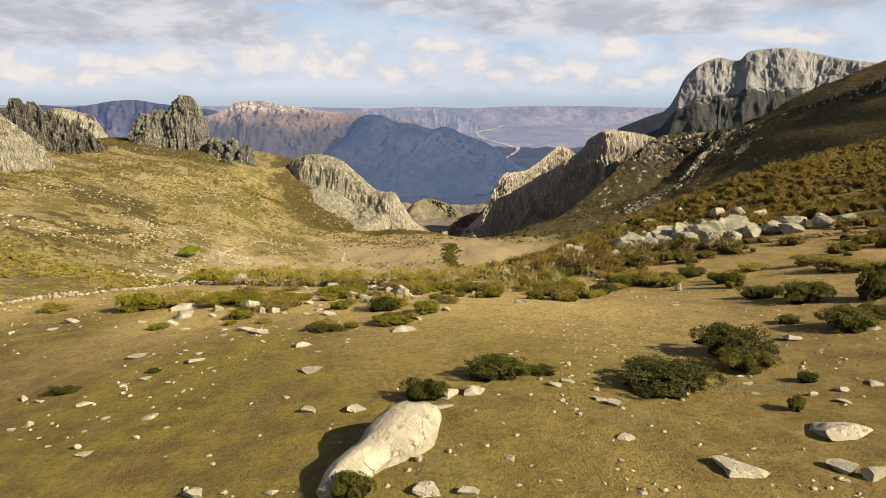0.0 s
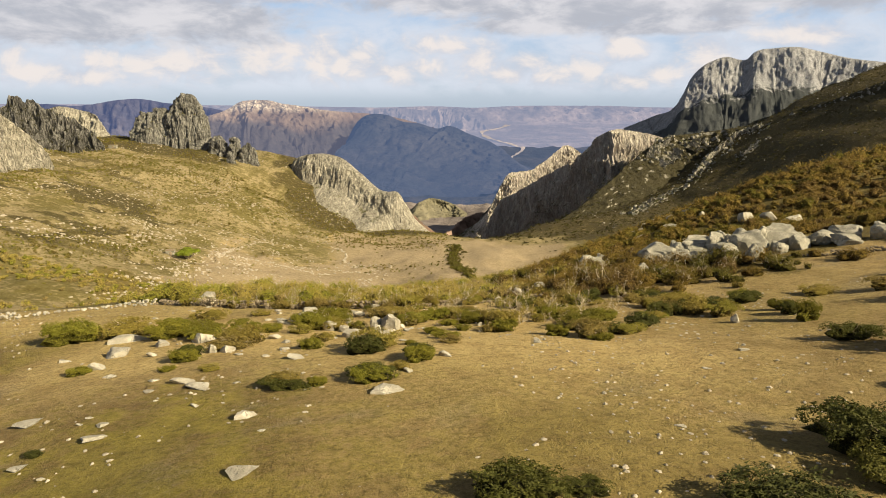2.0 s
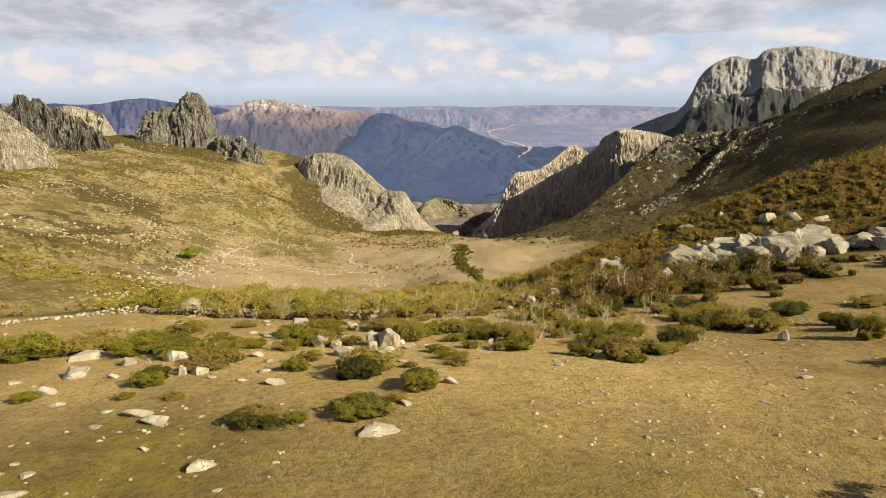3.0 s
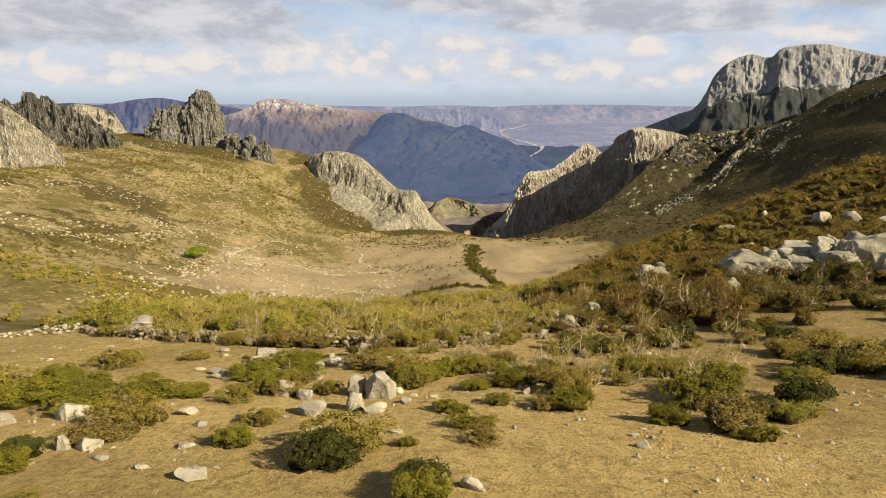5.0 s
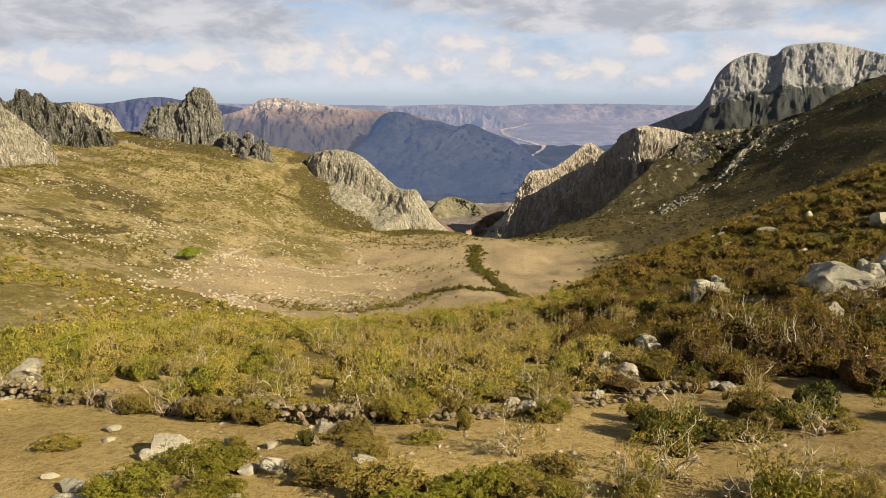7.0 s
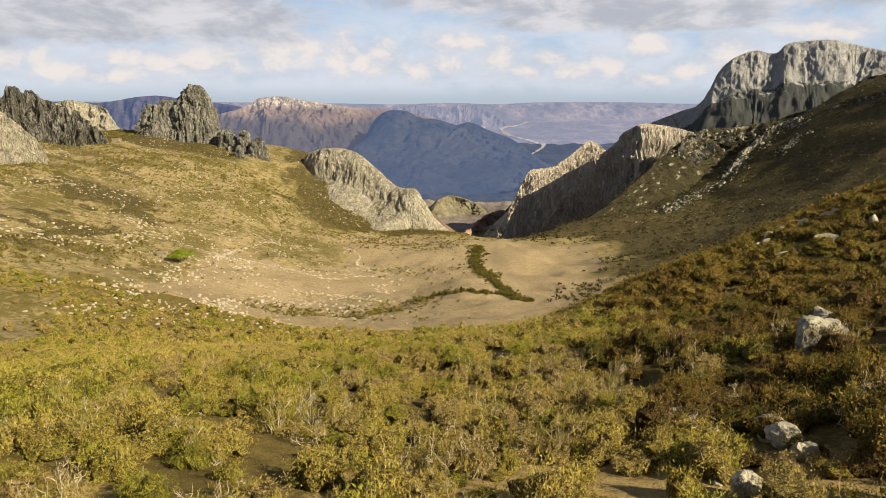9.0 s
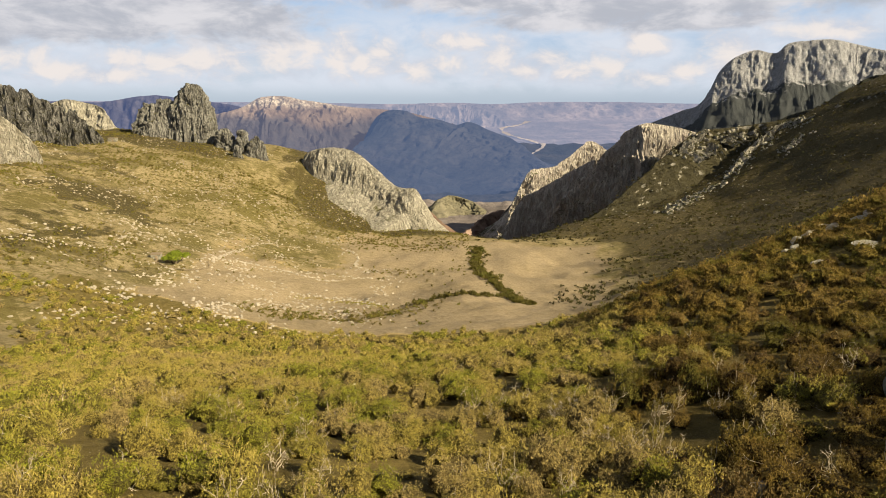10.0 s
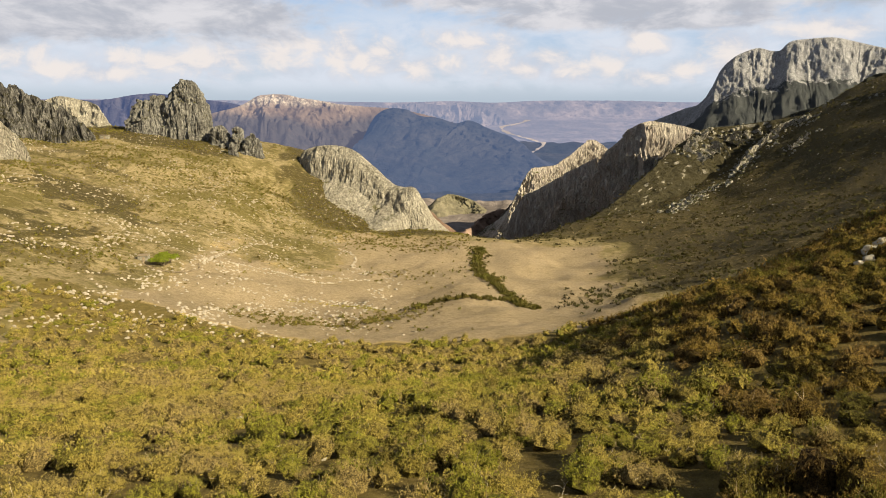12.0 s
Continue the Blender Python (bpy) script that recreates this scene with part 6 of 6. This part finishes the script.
DITCH = [(5.9, 404), (3.8, 368), (5.5, 325), (10.4, 302), (12.9, 286), (15.2, 270), (18, 258), (20, 247)]
DITCH_ARM = [(14.2, 272), (3, 266.5), (-6.6, 261.3), (-14, 259), (-18, 250.5)]
parts = [along(DITCH, 0.22, 1.3, fill), along(DITCH[:4], 0.3, 2.2, fill), along(DITCH_ARM, 0.3, 1.1, fill)]
x, y = (np.concatenate([p[k] for p in parts]) for k in (0, 1))
gather(shrub_templates(85, 6, 40, 0.27, 0, 5), spots_at(fill, x, y, 1.8, 1.2, 0.1), "ditch_scrub", (SLOPE_LEAF,), "dark green shrubs along a winding ditch", "scrub")

x, y = along([(-18, 244), (-28, 236), (-40, 232), (-52, 230), (-66, 226)], 0.12, 5.5, fill)
gather(shrub_templates(94, 6, 24, 0.32, 0, 4), spots_at(fill, x, y, 1.3, 0.7, 0.08), "scrub", (HILL_LEAF,), "patchy olive scrub at the edge of the field", "scrub")
x, y = along([(-62.7, 262.9), (-53.2, 265.0), (-41.0, 262.5), (-27.9, 250.1)], 0.15, 0.9, fill)
gather(shrub_templates(89, 4, 20, 0.3, 0, 4), spots_at(fill, x, y, 0.8, 0.25, 0.02), "grass_strip", (SCRUB_LEAF,), "strip of green grass across the field", "grass")

# stones of the far fields: scree, rows and heaps
x1, y1 = scatter(fill, 5200, -150, -15, 205, 335, lambda x, y: np.clip(0.04 + 2.2 * (fbm(x / 16, y / 22, octaves=4, seed=75) - 0.12) * step(-20, -60, x), 0.03, 1))
x2, y2 = scatter(fill, 12000, -330, -60, 230, 520, lambda x, y: np.clip(0.12 + 1.1 * fbm(x / 24, y / 24, octaves=4, seed=76), 0.02, 0.7))
x3, y3 = scatter(fill, 700, -110, -30, 190, 204, lambda x, y: np.clip(0.2 + 1.2 * fbm(x / 9, y / 5, octaves=3, seed=74), 0, 1))
rows = [along([(-62.7, 266), (-53.2, 268), (-41.0, 266), (-28, 253)], 0.5, 1.2, fill), along([(-95, 296), (-82, 300), (-60, 295), (-52, 299)], 0.5, 0.6, fill), along([(-90, 176), (-86, 186), (-78, 196), (-72, 205), (-69, 234)], 0.5, 3.2, fill), along([(-98, 280), (-102, 314), (-95, 356)], 0.7, 0.6, fill), along([(-67, 377), (-56, 362), (-52, 336), (-36, 337)], 0.6, 0.5, fill),
        along([(-32, 193), (-42, 196), (-52, 191), (-67, 186), (-82, 179), (-93, 170)], 0.5, 2.6, fill), along([(-130, 300), (-100, 292), (-70, 300), (-40, 310)], 0.9, 1.0, fill)]
x = np.concatenate([x1, x2, x3] + [r[0] for r in rows])
y = np.concatenate([y1, y2, y3] + [r[1] for r in rows])
gather(stone_templates(90, 8, 1), spots_at(fill, x, y, 0.95, 0.34, 0.0), "scree", (SCREE_STONE,), "scattered pale stones on the far fields", "stones")
x, y = scatter(fill, 6000, -30, 24, 8, 44, lambda x, y: np.clip(0.25 + 0.7 * fbm(x / 5, y / 5, octaves=3, seed=78), 0.03, 0.8) * (np.abs(x) < 0.75 * (y + 2)))
gather(stone_templates(91, 8, 1), spots_at(fill, x, y, 0.12, 0.040, 0.0), "pebbles", (SCREE_STONE,), "small pale stones strewn on the soil", "stones")


# ---- the herders' place on the far field ----
TREE_LEAF = leaf_material("tree_leaf", ((0.16, 0.20, 0.018), (0.19, 0.235, 0.02), (0.22, 0.25, 0.022)), True)


def tree_canopy(x, y, width, height):
    root = tagged(new("tree"), "low spreading bright green tree in a stone enclosure", "tree")
    root.matrix_world = pose(x, y, gz(x, y) - 0.05)
    rng = np.random.default_rng(95)
    v, q = tubes(twig_paths(rng, 7, width * 0.36, height * 0.8, 0.16, 0.15, 2), 6)
    part = new("trunk", mesh_from("trunk", v, q, mats=(BARK,), smooth=True))
    part.parent = root
    c = leaf_cloud(rng, 4200, 0.06, 18, 0.6, 0.4) * np.array([width / 2, width / 2, height])
    c[:, 2] += height * 0.12
    part = new("crown", mesh_from("crown", c, tris=tris_of(c), mats=(TREE_LEAF,)))
    part.parent = root


tree_canopy(-103.8, 262.2, 10.5, 4.6)
ring = [(-103.5 + 6.5 * math.cos(a), 262 + 6.0 * math.sin(a)) for a in np.linspace(2.6, 6.6, 12)]
stone_wall(ring, 2.0, 0.7, "ring wall of pale stones round a green tree", 60, 7)
stone_wall([(-98, 277), (-95.5, 272), (-95.2, 266.5), (-96.5, 260), (-99, 256)], 2.0, 0.7, "curved dry stone wall of an animal pen", 60, 8)


def hut(x, y, length, width, height, turn, label):
    root = tagged(new("stone_hut"), label, "hut")
    root.matrix_world = pose(x, y, gz(x, y) - 0.2, 0, 0, turn)
    rng = np.random.default_rng(int(length * 10))
    bm = bmesh.new()
    bmesh.ops.create_cube(bm, size=1, matrix=Matrix.Translation((0, 0, height / 2)) @ Matrix.Diagonal((length, width, height, 1)))
    bmesh.ops.subdivide_edges(bm, edges=bm.edges[:], cuts=5, use_grid_fill=True)
    for p in bm.verts:
        p.co += Vector(rng.normal(size=3)) * 0.06
    walls = bpy.data.meshes.new("wall")
    bm.to_mesh(walls)
    bm.free()
    walls.materials.append(GREY_STONE)
    bm = bmesh.new()
    bmesh.ops.create_cube(bm, size=1, matrix=Matrix.Translation((0, 0, height + 0.12)) @ Matrix.Diagonal((length * 1.12, width * 1.15, 0.26, 1)))
    bmesh.ops.bevel(bm, geom=bm.edges[:], offset=0.06, segments=2, affect="EDGES")
    roof = bpy.data.meshes.new("roof")
    bm.to_mesh(roof)
    bm.free()
    roof.materials.append(BARK)
    bm = bmesh.new()
    bmesh.ops.create_cube(bm, size=1, matrix=Matrix.Translation((0.1 * length, -width / 2 - 0.02, height * 0.4)) @ Matrix.Diagonal((0.8, 0.16, height * 0.78, 1)))
    door = bpy.data.meshes.new("door")
    bm.to_mesh(door)
    bm.free()
    door.materials.append(BARK)
    for name, me in (("wall", walls), ("roof", roof), ("door", door)):
        new(name, me).parent = root


hut(-110.5, 262.5, 3.2, 2.6, 1.9, 10, "small pale stone hut beside a green tree")
hut(-234, 470, 5.0, 3.5, 2.2, 5, "low brown stone hut below the crag")
